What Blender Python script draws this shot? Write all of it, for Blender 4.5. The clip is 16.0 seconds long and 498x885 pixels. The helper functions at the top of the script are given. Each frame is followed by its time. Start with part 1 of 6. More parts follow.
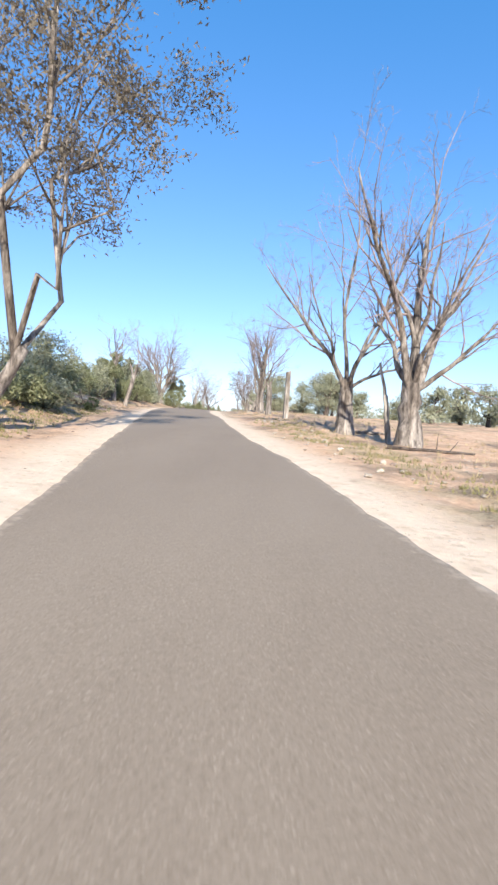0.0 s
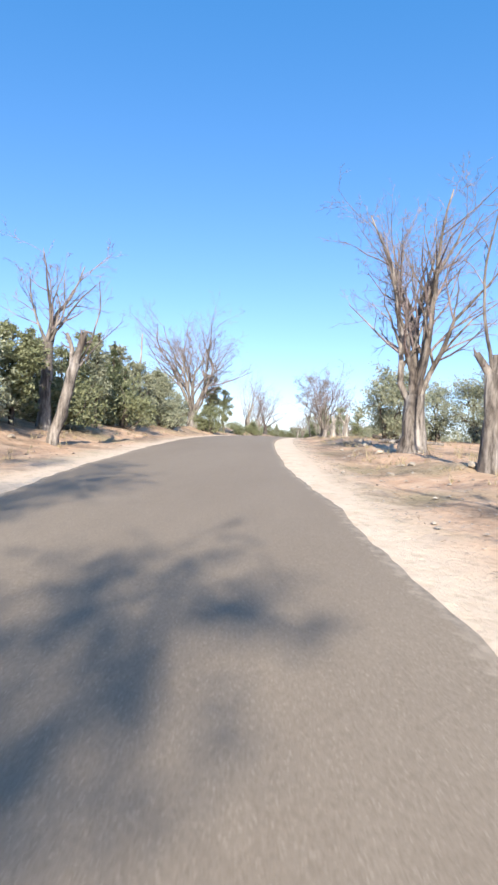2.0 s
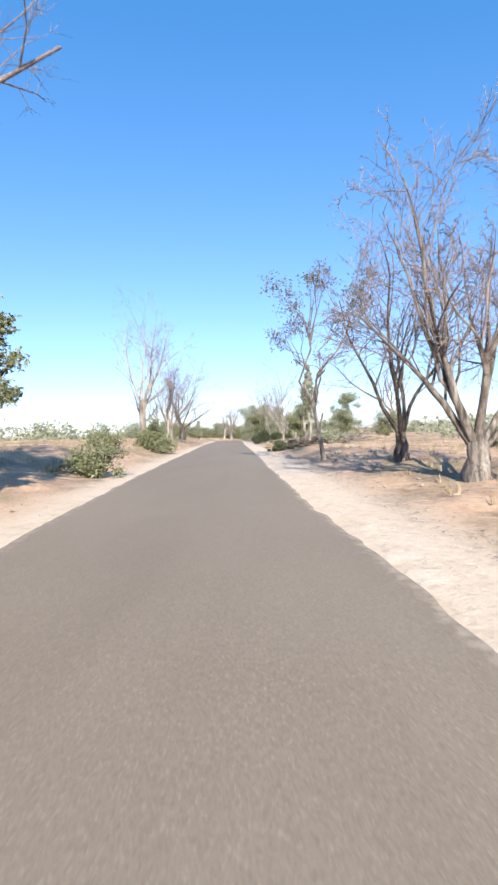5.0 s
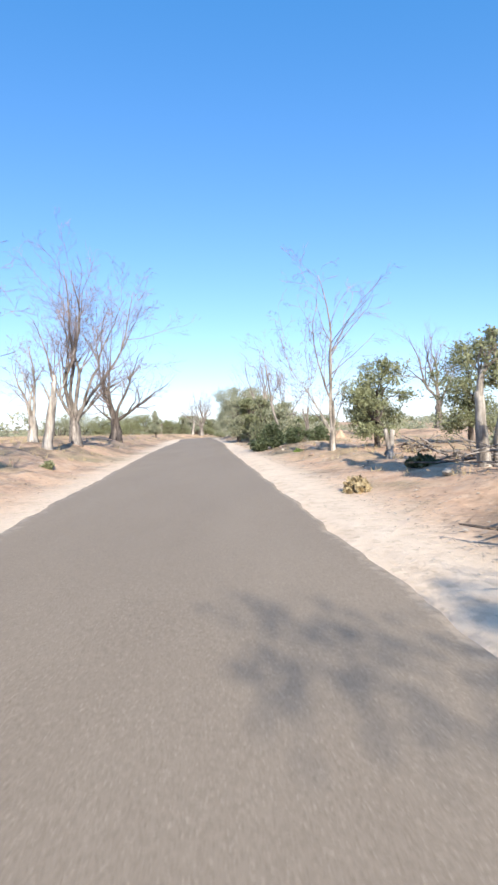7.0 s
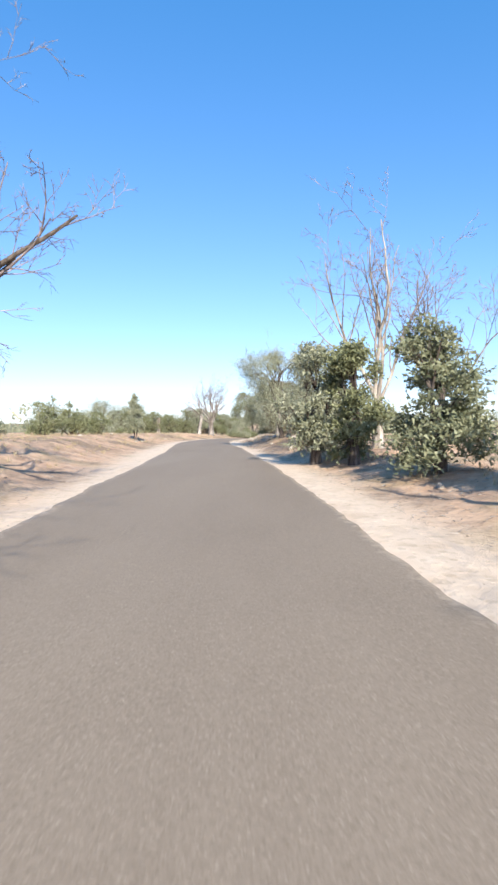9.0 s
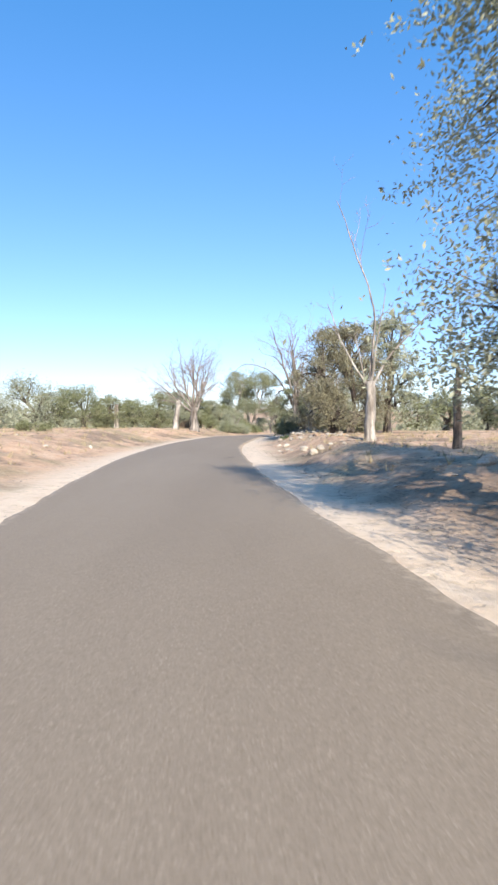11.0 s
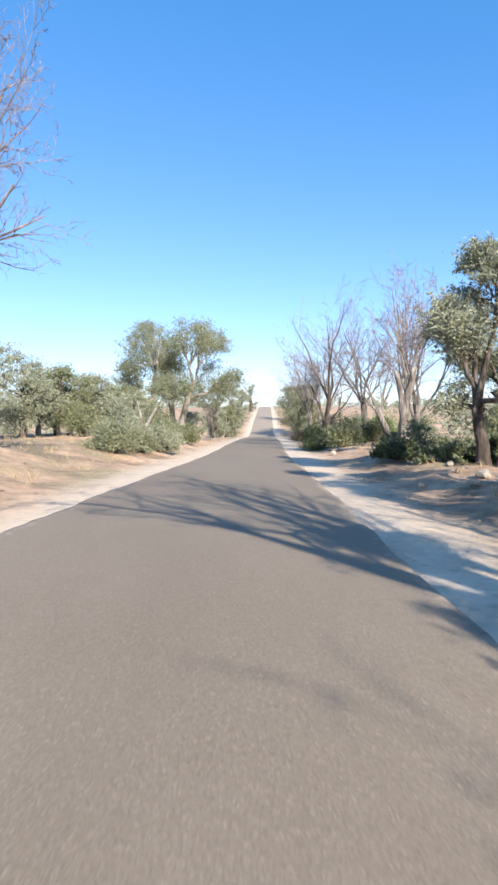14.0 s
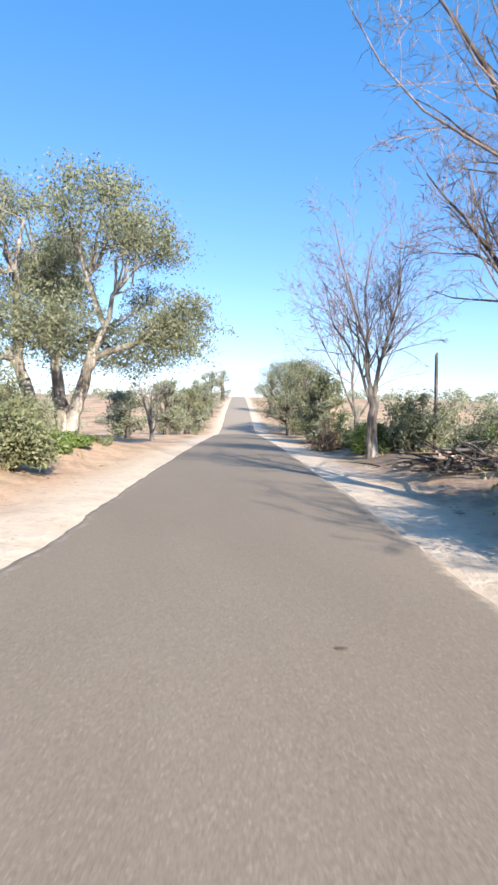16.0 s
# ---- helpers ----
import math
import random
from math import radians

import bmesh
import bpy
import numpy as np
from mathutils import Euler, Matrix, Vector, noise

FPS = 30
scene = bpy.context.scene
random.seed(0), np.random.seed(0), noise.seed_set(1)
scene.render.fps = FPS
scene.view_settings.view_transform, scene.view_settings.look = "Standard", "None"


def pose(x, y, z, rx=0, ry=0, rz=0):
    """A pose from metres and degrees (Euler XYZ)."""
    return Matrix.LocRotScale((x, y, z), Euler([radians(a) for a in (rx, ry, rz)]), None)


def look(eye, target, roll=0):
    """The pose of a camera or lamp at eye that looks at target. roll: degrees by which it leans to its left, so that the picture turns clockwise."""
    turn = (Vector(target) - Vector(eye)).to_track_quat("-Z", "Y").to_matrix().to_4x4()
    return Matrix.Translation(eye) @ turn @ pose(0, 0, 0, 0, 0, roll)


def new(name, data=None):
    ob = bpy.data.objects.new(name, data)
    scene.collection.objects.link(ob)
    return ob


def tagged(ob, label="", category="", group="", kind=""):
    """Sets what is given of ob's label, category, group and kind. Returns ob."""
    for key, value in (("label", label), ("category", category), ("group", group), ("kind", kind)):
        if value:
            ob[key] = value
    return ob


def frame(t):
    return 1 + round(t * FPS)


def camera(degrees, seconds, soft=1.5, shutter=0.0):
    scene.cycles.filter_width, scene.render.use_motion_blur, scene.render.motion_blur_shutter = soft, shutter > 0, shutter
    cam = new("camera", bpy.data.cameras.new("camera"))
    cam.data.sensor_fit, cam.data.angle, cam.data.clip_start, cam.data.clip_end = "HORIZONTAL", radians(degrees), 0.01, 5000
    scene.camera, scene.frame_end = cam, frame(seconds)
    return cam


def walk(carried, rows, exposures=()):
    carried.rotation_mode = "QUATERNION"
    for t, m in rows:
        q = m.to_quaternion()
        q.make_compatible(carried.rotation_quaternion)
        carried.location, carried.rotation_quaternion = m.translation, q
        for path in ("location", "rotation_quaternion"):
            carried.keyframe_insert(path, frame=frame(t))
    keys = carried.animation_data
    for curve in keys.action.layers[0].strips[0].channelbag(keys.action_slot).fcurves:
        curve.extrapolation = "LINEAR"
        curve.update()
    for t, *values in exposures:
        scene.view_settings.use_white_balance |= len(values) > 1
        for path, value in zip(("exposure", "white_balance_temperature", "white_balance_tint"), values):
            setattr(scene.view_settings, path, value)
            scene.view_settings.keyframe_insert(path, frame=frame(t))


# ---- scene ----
cam = camera(50.0, 16.0, soft=2.7, shutter=0.06)
walk(cam, [
    (0.0, pose(1.238, 0.245, -0.943, 88.53, -3.71, 6.66)),
    (0.5, pose(0.105, 7.268, -0.554, 88.56, -3.30, 11.49)),
    (1.0, pose(-1.331, 13.930, -0.185, 88.75, -2.81, 13.18)),
    (1.5, pose(-2.781, 20.090, 0.147, 89.11, -2.70, 13.58)),
    (2.0, pose(-4.241, 26.217, 0.482, 90.05, -2.62, 12.59)),
    (2.5, pose(-5.884, 32.442, 0.860, 91.31, -1.45, 11.15)),
    (3.0, pose(-7.350, 38.969, 1.254, 90.96, 0.47, 9.00)),
    (3.5, pose(-8.598, 45.369, 1.571, 90.39, 1.06, 7.45)),
    (4.0, pose(-9.738, 51.923, 1.821, 89.97, 1.55, 6.15)),
    (4.5, pose(-10.851, 58.611, 2.020, 89.78, 1.62, 4.95)),
    (5.0, pose(-11.891, 65.499, 2.200, 89.58, 1.70, 3.75)),
    (5.5, pose(-12.829, 72.478, 2.320, 89.38, 1.78, 2.56)),
    (6.0, pose(-13.635, 79.443, 2.420, 89.18, 1.85, 1.36)),
    (6.5, pose(-14.282, 86.288, 2.529, 88.98, 1.93, 0.16)),
    (7.0, pose(-14.839, 93.037, 2.613, 88.89, 1.45, 0.47)),
    (7.5, pose(-15.463, 99.714, 2.653, 89.02, 1.51, 1.43)),
    (8.0, pose(-16.331, 106.703, 2.725, 88.92, 0.81, 1.05)),
    (8.5, pose(-17.012, 113.352, 2.798, 88.95, -0.54, 1.19)),
    (9.0, pose(-17.684, 120.109, 2.873, 88.69, 0.28, 1.33)),
    (9.5, pose(-18.335, 126.956, 2.938, 88.51, 0.42, 0.74)),
    (10.0, pose(-18.994, 133.922, 2.987, 88.44, -0.14, -0.48)),
    (10.5, pose(-19.720, 141.047, 3.028, 87.62, 0.32, -0.53)),
    (11.0, pose(-20.522, 148.365, 3.086, 87.66, 0.36, -0.67)),
    (11.5, pose(-20.943, 155.409, 3.124, 87.22, 1.02, -1.40)),
    (12.0, pose(-21.217, 162.374, 3.084, 86.84, 1.37, -2.28)),
    (12.5, pose(-21.430, 169.469, 3.048, 87.07, 1.44, -3.99)),
    (13.0, pose(-21.255, 176.304, 3.030, 87.57, 1.51, -5.45)),
    (13.5, pose(-21.151, 183.149, 3.053, 87.56, 1.88, -7.97)),
    (14.0, pose(-20.636, 189.230, 3.038, 87.25, 0.53, -9.44)),
    (14.5, pose(-19.956, 195.297, 2.956, 87.06, -0.11, -10.79)),
    (15.0, pose(-19.087, 201.025, 2.808, 86.84, -1.06, -12.44)),
    (15.5, pose(-18.011, 206.850, 2.714, 86.62, -1.23, -13.24)),
    (16.0, pose(-16.796, 212.599, 2.573, 86.50, -0.89, -12.56)),
], exposures=[(0.0, 1.13), (13.8, 1.13), (14.5, 1.36), (15.0, 1.24), (16.0, 1.27)])

# ---------------------------------------------------------------- world, sun, exposure
SUN_AZ, SUN_EL = 12.0, 28.0          # shadows fall SUN_AZ degrees left of +y

world = bpy.data.worlds.new("sky")
scene.world = world
world.use_nodes = True
_n = world.node_tree.nodes
_sky = _n.new("ShaderNodeTexSky")
_sky.sky_type = "NISHITA"
_sky.sun_disc = False
_sky.sun_elevation = radians(SUN_EL)
_sky.sun_rotation = radians(180.0 - SUN_AZ)
_sky.altitude = 200.0
_sky.air_density, _sky.dust_density, _sky.ozone_density = 1.0, 0.6, 3.0
# a clear, deep blue day: the sky's own light thinned, a little blue added and red taken off all over
_thin, _blue, _lessred, _least = (_n.new("ShaderNodeMix") for _ in range(4))
for _m, _kind, _c in ((_thin, "MULTIPLY", (0.585, 0.53, 0.57)), (_blue, "ADD", (0.0, 0.315, 1.05)), (_lessred, "SUBTRACT", (0.17, 0.0, 0.0)), (_least, "LIGHTEN", (0.03, 0.03, 0.03))):
    _m.data_type, _m.blend_type = "RGBA", _kind
    _m.inputs[0].default_value = 1.0
    _m.inputs[7].default_value = (*_c, 1.0)
world.node_tree.links.new(_sky.outputs[0], _thin.inputs[6])
world.node_tree.links.new(_thin.outputs[2], _blue.inputs[6])
world.node_tree.links.new(_blue.outputs[2], _lessred.inputs[6])
world.node_tree.links.new(_lessred.outputs[2], _least.inputs[6])
world.node_tree.links.new(_least.outputs[2], _n["Background"].inputs[0])
_n["Background"].inputs[1].default_value = 0.15

_sd = bpy.data.lights.new("sun", "SUN")
_sd.energy, _sd.angle, _sd.color = 4.5, radians(0.6), (1.0, 0.93, 0.82)
sun = new("sun", _sd)
_a, _e = radians(SUN_AZ), radians(SUN_EL)
_to = Vector((-math.sin(_a) * math.cos(_e), math.cos(_a) * math.cos(_e), -math.sin(_e)))
sun.matrix_world = look((30, -40, 60), Vector((30, -40, 60)) + _to)


# ---------------------------------------------------------------- materials
def material(name, rough=0.9):
    m = bpy.data.materials.new(name)
    m.use_nodes = True
    b = m.node_tree.nodes["Principled BSDF"]
    b.inputs["Roughness"].default_value = rough
    b.inputs["Specular IOR Level"].default_value = 0.3
    return m, m.node_tree.nodes, m.node_tree.links, b


def noise_node(n, l, scale, detail=6.0, rough=0.6, stretch=None, space="Object"):
    tc = n.new("ShaderNodeTexCoord")
    t = n.new("ShaderNodeTexNoise")
    t.inputs["Scale"].default_value = scale
    t.inputs["Detail"].default_value = detail
    t.inputs["Roughness"].default_value = rough
    if stretch:
        mp = n.new("ShaderNodeMapping")
        mp.inputs["Scale"].default_value = stretch
        l.new(tc.outputs[space], mp.inputs[0])
        l.new(mp.outputs[0], t.inputs["Vector"])
    else:
        l.new(tc.outputs[space], t.inputs["Vector"])
    return t.outputs["Fac"]


def ramp(n, l, fac, stops):
    r = n.new("ShaderNodeValToRGB")
    e = r.color_ramp.elements
    while len(e) < len(stops):
        e.new(0.5)
    for k, (p, c) in enumerate(stops):
        e[k].position = p
        e[k].color = (*c, 1.0)
    l.new(fac, r.inputs[0])
    return r.outputs[0]


def mixc(n, l, fac, a, b, mode="MIX"):
    m = n.new("ShaderNodeMix")
    m.data_type, m.blend_type = "RGBA", mode
    for sock, v in ((m.inputs[0], fac), (m.inputs[6], a), (m.inputs[7], b)):
        if isinstance(v, (int, float)):
            sock.default_value = v
        elif isinstance(v, tuple):
            sock.default_value = (*v, 1.0)
        else:
            l.new(v, sock)
    return m.outputs[2]


def math_node(n, l, op, a, b=0.0, clamp=False):
    m = n.new("ShaderNodeMath")
    m.operation, m.use_clamp = op, clamp
    for sock, v in ((m.inputs[0], a), (m.inputs[1], b)):
        if isinstance(v, (int, float)):
            sock.default_value = v
        else:
            l.new(v, sock)
    return m.outputs[0]


def bump(n, l, b, height, strength=0.3, dist=0.02):
    k = n.new("ShaderNodeBump")
    k.inputs["Strength"].default_value = strength
    k.inputs["Distance"].default_value = dist
    l.new(height, k.inputs["Height"])
    l.new(k.outputs[0], b.inputs["Normal"])


def mat_asphalt():
    m, n, l, b = material("worn_asphalt", 0.85)
    chips = n.new("ShaderNodeTexVoronoi")
    chips.inputs["Scale"].default_value = 120.0
    tc = n.new("ShaderNodeTexCoord")
    l.new(tc.outputs["Object"], chips.inputs["Vector"])
    sep = n.new("ShaderNodeSeparateColor")
    l.new(chips.outputs["Color"], sep.inputs[0])
    c = ramp(n, l, sep.outputs[0], [(0.0, (0.205, 0.160, 0.115)), (0.35, (0.245, 0.194, 0.142)), (0.92, (0.268, 0.214, 0.158)), (1.0, (0.34, 0.28, 0.21))])
    big = noise_node(n, l, 0.55, 5.0, 0.6, (1.0, 0.22, 1.0))
    c = mixc(n, l, 0.55, c, ramp(n, l, big, [(0.3, (0.74, 0.71, 0.68)), (0.7, (1.0, 0.99, 0.97))]), "MULTIPLY")
    # dust at the edges; far off the same tone also paints in haze
    at = n.new("ShaderNodeAttribute")
    at.attribute_name = "lane"
    fine = noise_node(n, l, 9.0, 4.0)
    dust_haze = math_node(n, l, "ADD", at.outputs["Fac"], math_node(n, l, "MULTIPLY", math_node(n, l, "SUBTRACT", fine, 0.5), 0.25))
    dust_haze_mask = ramp(n, l, dust_haze, [(0.93, (0, 0, 0)), (1.02, (1, 1, 1))])
    c = mixc(n, l, math_node(n, l, "MULTIPLY", dust_haze_mask, 0.55), c, (0.46, 0.37, 0.28))
    # bare aggregate where the binder has worn off, in long patches
    worn = ramp(n, l, noise_node(n, l, 1.1, 5.0, 0.65, (1.0, 0.45, 1.0)), [(0.50, (0, 0, 0)), (0.66, (1, 1, 1))])
    pebble = ramp(n, l, noise_node(n, l, 46.0, 3.0, 0.6), [(0.36, (0.80, 0.79, 0.78)), (0.55, (1.0, 1.0, 1.0)), (0.68, (1.20, 1.19, 1.17))])
    c = mixc(n, l, math_node(n, l, "ADD", 0.12, math_node(n, l, "MULTIPLY", worn, 0.5)), c, pebble, "MULTIPLY")
    l.new(c, b.inputs["Base Color"])
    bump(n, l, b, chips.outputs["Distance"], 0.2, 0.006)
    return m


def mat_ground():
    m, n, l, b = material("dry_sandy_soil", 0.95)
    at = n.new("ShaderNodeAttribute")
    at.attribute_name = "verge"
    big = noise_node(n, l, 0.35, 5.0, 0.6)
    mid = noise_node(n, l, 2.2, 6.0, 0.65)
    fine = noise_node(n, l, 22.0, 5.0, 0.7)
    far = noise_node(n, l, 0.05, 4.0, 0.6)
    sand = ramp(n, l, mid, [(0.3, (0.55, 0.42, 0.30)), (0.55, (0.65, 0.515, 0.38)), (0.75, (0.70, 0.58, 0.45))])
    red = ramp(n, l, mid, [(0.25, (0.36, 0.215, 0.135)), (0.5, (0.51, 0.335, 0.215)), (0.75, (0.59, 0.43, 0.30))])
    straw = ramp(n, l, fine, [(0.35, (0.16, 0.12, 0.07)), (0.55, (0.36, 0.28, 0.16)), (0.75, (0.50, 0.42, 0.28))])
    soil = mixc(n, l, ramp(n, l, big, [(0.50, (0, 0, 0)), (0.66, (1, 1, 1))]), red, straw)
    d = math_node(n, l, "ADD", at.outputs["Fac"], math_node(n, l, "MULTIPLY", math_node(n, l, "SUBTRACT", mid, 0.5), 2.4))
    edge = ramp(n, l, math_node(n, l, "MULTIPLY", d, 0.1), [(0.25, (0, 0, 0)), (0.36, (1, 1, 1))])
    c = mixc(n, l, edge, sand, soil)
    # patches of dark leaf mould and broken bark off the verge
    mould = ramp(n, l, noise_node(n, l, 0.28, 6.0, 0.72, (1.0, 1.0, 1.0)), [(0.50, (0, 0, 0)), (0.60, (1, 1, 1))])
    c = mixc(n, l, math_node(n, l, "MULTIPLY", math_node(n, l, "MULTIPLY", edge, mould), 0.72), c, ramp(n, l, fine, [(0.35, (0.085, 0.060, 0.042)), (0.6, (0.21, 0.155, 0.105)), (0.8, (0.36, 0.28, 0.20))]))
    scrub = ramp(n, l, far, [(0.40, (0.33, 0.25, 0.15)), (0.56, (0.17, 0.16, 0.08))])
    c = mixc(n, l, ramp(n, l, math_node(n, l, "MULTIPLY", at.outputs["Fac"], 0.01), [(0.35, (0, 0, 0)), (0.8, (1, 1, 1))]), c, scrub)
    speck = n.new("ShaderNodeTexVoronoi")
    speck.inputs["Scale"].default_value = 14.0
    tc = n.new("ShaderNodeTexCoord")
    l.new(tc.outputs["Object"], speck.inputs["Vector"])
    sc = n.new("ShaderNodeSeparateColor")
    l.new(speck.outputs["Color"], sc.inputs[0])
    peb = ramp(n, l, sc.outputs[0], [(0.0, (0.76, 0.75, 0.73)), (0.2, (1.0, 1.0, 1.0)), (0.9, (1.0, 1.0, 1.0)), (1.0, (1.2, 1.17, 1.12))])
    c = mixc(n, l, 0.7, c, peb, "MULTIPLY")
    l.new(c, b.inputs["Base Color"])
    bump(n, l, b, math_node(n, l, "ADD", mid, math_node(n, l, "MULTIPLY", fine, 0.5)), 0.6, 0.07)
    return m


def mat_bark(name, dark, lightc, streak=9.0, rough=0.9):
    """Furrowed bark that flakes off in patches, so that pale wood shows between dark plates."""
    m, n, l, b = material(name, rough)
    s = noise_node(n, l, streak, 7.0, 0.7, (1.0, 1.0, 0.16))
    p = noise_node(n, l, 1.6, 5.0, 0.65, (1.0, 1.0, 0.35))
    c = ramp(n, l, s, [(0.38, dark), (0.50, tuple((a + k) / 2 for a, k in zip(dark, lightc))), (0.62, lightc)])
    plate = ramp(n, l, p, [(0.40, (0.40, 0.36, 0.33)), (0.50, (0.78, 0.76, 0.74)), (0.60, (1.0, 1.0, 1.0))])
    c = mixc(n, l, 0.85, c, plate, "MULTIPLY")
    l.new(c, b.inputs["Base Color"])
    bump(n, l, b, math_node(n, l, "ADD", s, math_node(n, l, "MULTIPLY", p, 0.6)), 0.9, 0.04)
    return m


def mat_leaf(name, c1, c2, c3, trans=0.25):
    m, n, l, b = material(name, 0.62)
    c1, c2, c3 = (tuple(1.08 * q for q in k) for k in (c1, c2, c3))
    g = n.new("ShaderNodeNewGeometry")
    clump = noise_node(n, l, 0.9, 3.0, 0.5)
    f = math_node(n, l, "ADD", math_node(n, l, "MULTIPLY", g.outputs["Random Per Island"], 0.45), math_node(n, l, "MULTIPLY", clump, 0.62))
    c = ramp(n, l, f, [(0.15, c1), (0.55, c2), (0.95, c3)])
    l.new(c, b.inputs["Base Color"])
    t = n.new("ShaderNodeBsdfTranslucent")
    l.new(c, t.inputs[0])
    mx = n.new("ShaderNodeMixShader")
    mx.inputs[0].default_value = trans
    l.new(b.outputs[0], mx.inputs[1])
    l.new(t.outputs[0], mx.inputs[2])
    l.new(mx.outputs[0], n["Material Output"].inputs[0])
    return m


def mat_stone(name, c1, c2):
    m, n, l, b = material(name, 0.9)
    s = noise_node(n, l, 7.0, 6.0, 0.65)
    oi = n.new("ShaderNodeObjectInfo")
    c = ramp(n, l, s, [(0.3, c1), (0.65, c2)])
    hsv = n.new("ShaderNodeHueSaturation")
    l.new(math_node(n, l, "ADD", 0.75, math_node(n, l, "MULTIPLY", oi.outputs["Random"], 0.5)), hsv.inputs["Value"])
    l.new(c, hsv.inputs["Color"])
    l.new(hsv.outputs[0], b.inputs["Base Color"])
    bump(n, l, b, s, 0.6, 0.03)
    return m


M_ASPHALT = mat_asphalt()
M_GROUND = mat_ground()
M_BARK = mat_bark("grey_bark", (0.075, 0.063, 0.055), (0.355, 0.315, 0.275))
M_DARKBARK = mat_bark("dark_bark", (0.045, 0.036, 0.030), (0.19, 0.155, 0.13))
M_PALE = mat_bark("bleached_wood", (0.17, 0.15, 0.13), (0.50, 0.455, 0.395), 7.0)
M_TWIG = mat_bark("twig_bark", (0.17, 0.135, 0.13), (0.40, 0.335, 0.325))
M_OLIVE = mat_leaf("olive_leaf", (0.092, 0.105, 0.054), (0.194, 0.206, 0.105), (0.321, 0.321, 0.194))
M_GREY = mat_leaf("grey_green_leaf", (0.136, 0.155, 0.100), (0.265, 0.274, 0.182), (0.437, 0.428, 0.311))
M_GUM = mat_leaf("gum_leaf", (0.095, 0.110, 0.062), (0.200, 0.212, 0.125), (0.345, 0.338, 0.210))
M_GUMBROWN = mat_leaf("dry_gum_leaf", (0.070, 0.058, 0.045), (0.135, 0.115, 0.085), (0.235, 0.195, 0.145))
M_BROWNGREEN = mat_leaf("brown_green_leaf", (0.100, 0.094, 0.062), (0.205, 0.190, 0.122), (0.36, 0.33, 0.215))
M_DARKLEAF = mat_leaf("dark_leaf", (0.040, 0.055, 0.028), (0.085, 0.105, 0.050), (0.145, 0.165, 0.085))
M_DRYLEAF = mat_leaf("dry_leaf", (0.13, 0.085, 0.05), (0.22, 0.155, 0.10), (0.33, 0.25, 0.16))
M_GREEN = mat_leaf("fresh_leaf", (0.075, 0.111, 0.026), (0.141, 0.194, 0.052), (0.223, 0.267, 0.089))
M_STONE = mat_stone("pale_stone", (0.24, 0.20, 0.155), (0.47, 0.41, 0.335))
M_DARKSTONE = mat_stone("brown_stone", (0.12, 0.09, 0.07), (0.30, 0.22, 0.17))
M_EARTH = mat_stone("loose_earth", (0.40, 0.24, 0.145), (0.60, 0.42, 0.28))
M_GRASS = mat_leaf("dry_grass", (0.20, 0.155, 0.085), (0.33, 0.26, 0.15), (0.45, 0.38, 0.24), 0.15)
M_GREENGRASS = mat_leaf("short_grass", (0.10, 0.105, 0.035), (0.19, 0.17, 0.07), (0.30, 0.26, 0.13), 0.15)
M_TAR = mat_stone("bitumen", (0.075, 0.062, 0.050), (0.135, 0.112, 0.090))
# centre line of the road
CENTRE = [
    (7.95, -26.56, -3.63),
    (4.69, -13.14, -2.89),
    (1.44, 0.28, -2.14),
    (-1.82, 13.70, -1.40),
    (-5.01, 26.06, -0.71),
    (-8.10, 38.76, 0.03),
    (-10.52, 51.89, 0.62),
    (-12.25, 65.70, 1.00),
    (-13.77, 79.42, 1.22),
    (-15.04, 93.00, 1.40),
    (-16.36, 106.61, 1.53),
    (-17.77, 120.12, 1.67),
    (-19.14, 133.95, 1.79),
    (-20.89, 148.26, 1.88),
    (-22.18, 162.38, 1.88),
    (-22.41, 176.33, 1.84),
    (-21.05, 189.26, 1.82),
    (-19.13, 201.06, 1.62),
    (-16.80, 212.60, 1.37),
    (-14.02, 226.32, 1.11),
    (-11.24, 240.04, 0.84),
    (-8.47, 253.77, 0.49),
    (-4.90, 271.41, 0.22),
    (1.05, 300.81, 2.37),
    (8.98, 340.02, 4.77),
    (19.88, 393.93, 6.97),
    (32.77, 457.64, 6.97),
]
ROAD_STOP = 470.0
# where the asphalt ends on the left and on the right of the centre line: along, offset
EDGE_LEFT = [(0, 1.90), (33, 1.70), (41, 2.05), (55, 2.20), (70, 2.25), (82, 2.35), (92, 2.05), (115, 2.25), (130, 2.33), (142, 2.42), (160, 2.30), (174, 1.70), (185, 1.85), (194, 2.20), (206, 2.30), (214, 2.20), (224, 2.42), (231, 2.10), (237, 1.88), (248, 1.86), (262, 2.0)]
EDGE_RIGHT = [(0, 1.95), (33, 1.98), (39, 2.08), (44, 1.85), (51, 2.02), (57, 2.20), (61, 2.20), (66, 1.95), (78, 1.80), (90, 1.74), (125, 1.69), (140, 1.70), (155, 1.85), (173, 2.25), (179, 2.28), (184, 2.08), (193, 1.98), (202, 1.85), (210, 1.93), (219, 1.78), (229, 2.0), (235, 1.92), (240, 1.76), (250, 1.80), (262, 1.90)]
# rises of the roadside: along from, to, offset from, to, height
BANKS = [
    (0, 75, -4.0, -7.5, 0.7), (75, 110, -3.2, -6.5, 0.55), (110, 170, -3.0, -6.5, 0.8), (170, 265, -3.0, -7.0, 0.7),
    (52, 95, 3.4, 6.0, 0.25), (105, 165, 3.0, 5.5, 0.35), (165, 215, 3.0, 5.0, 0.55), (215, 262, 3.0, 5.0, 0.3),
]
# ---------------------------------------------------------------- the lie of the land


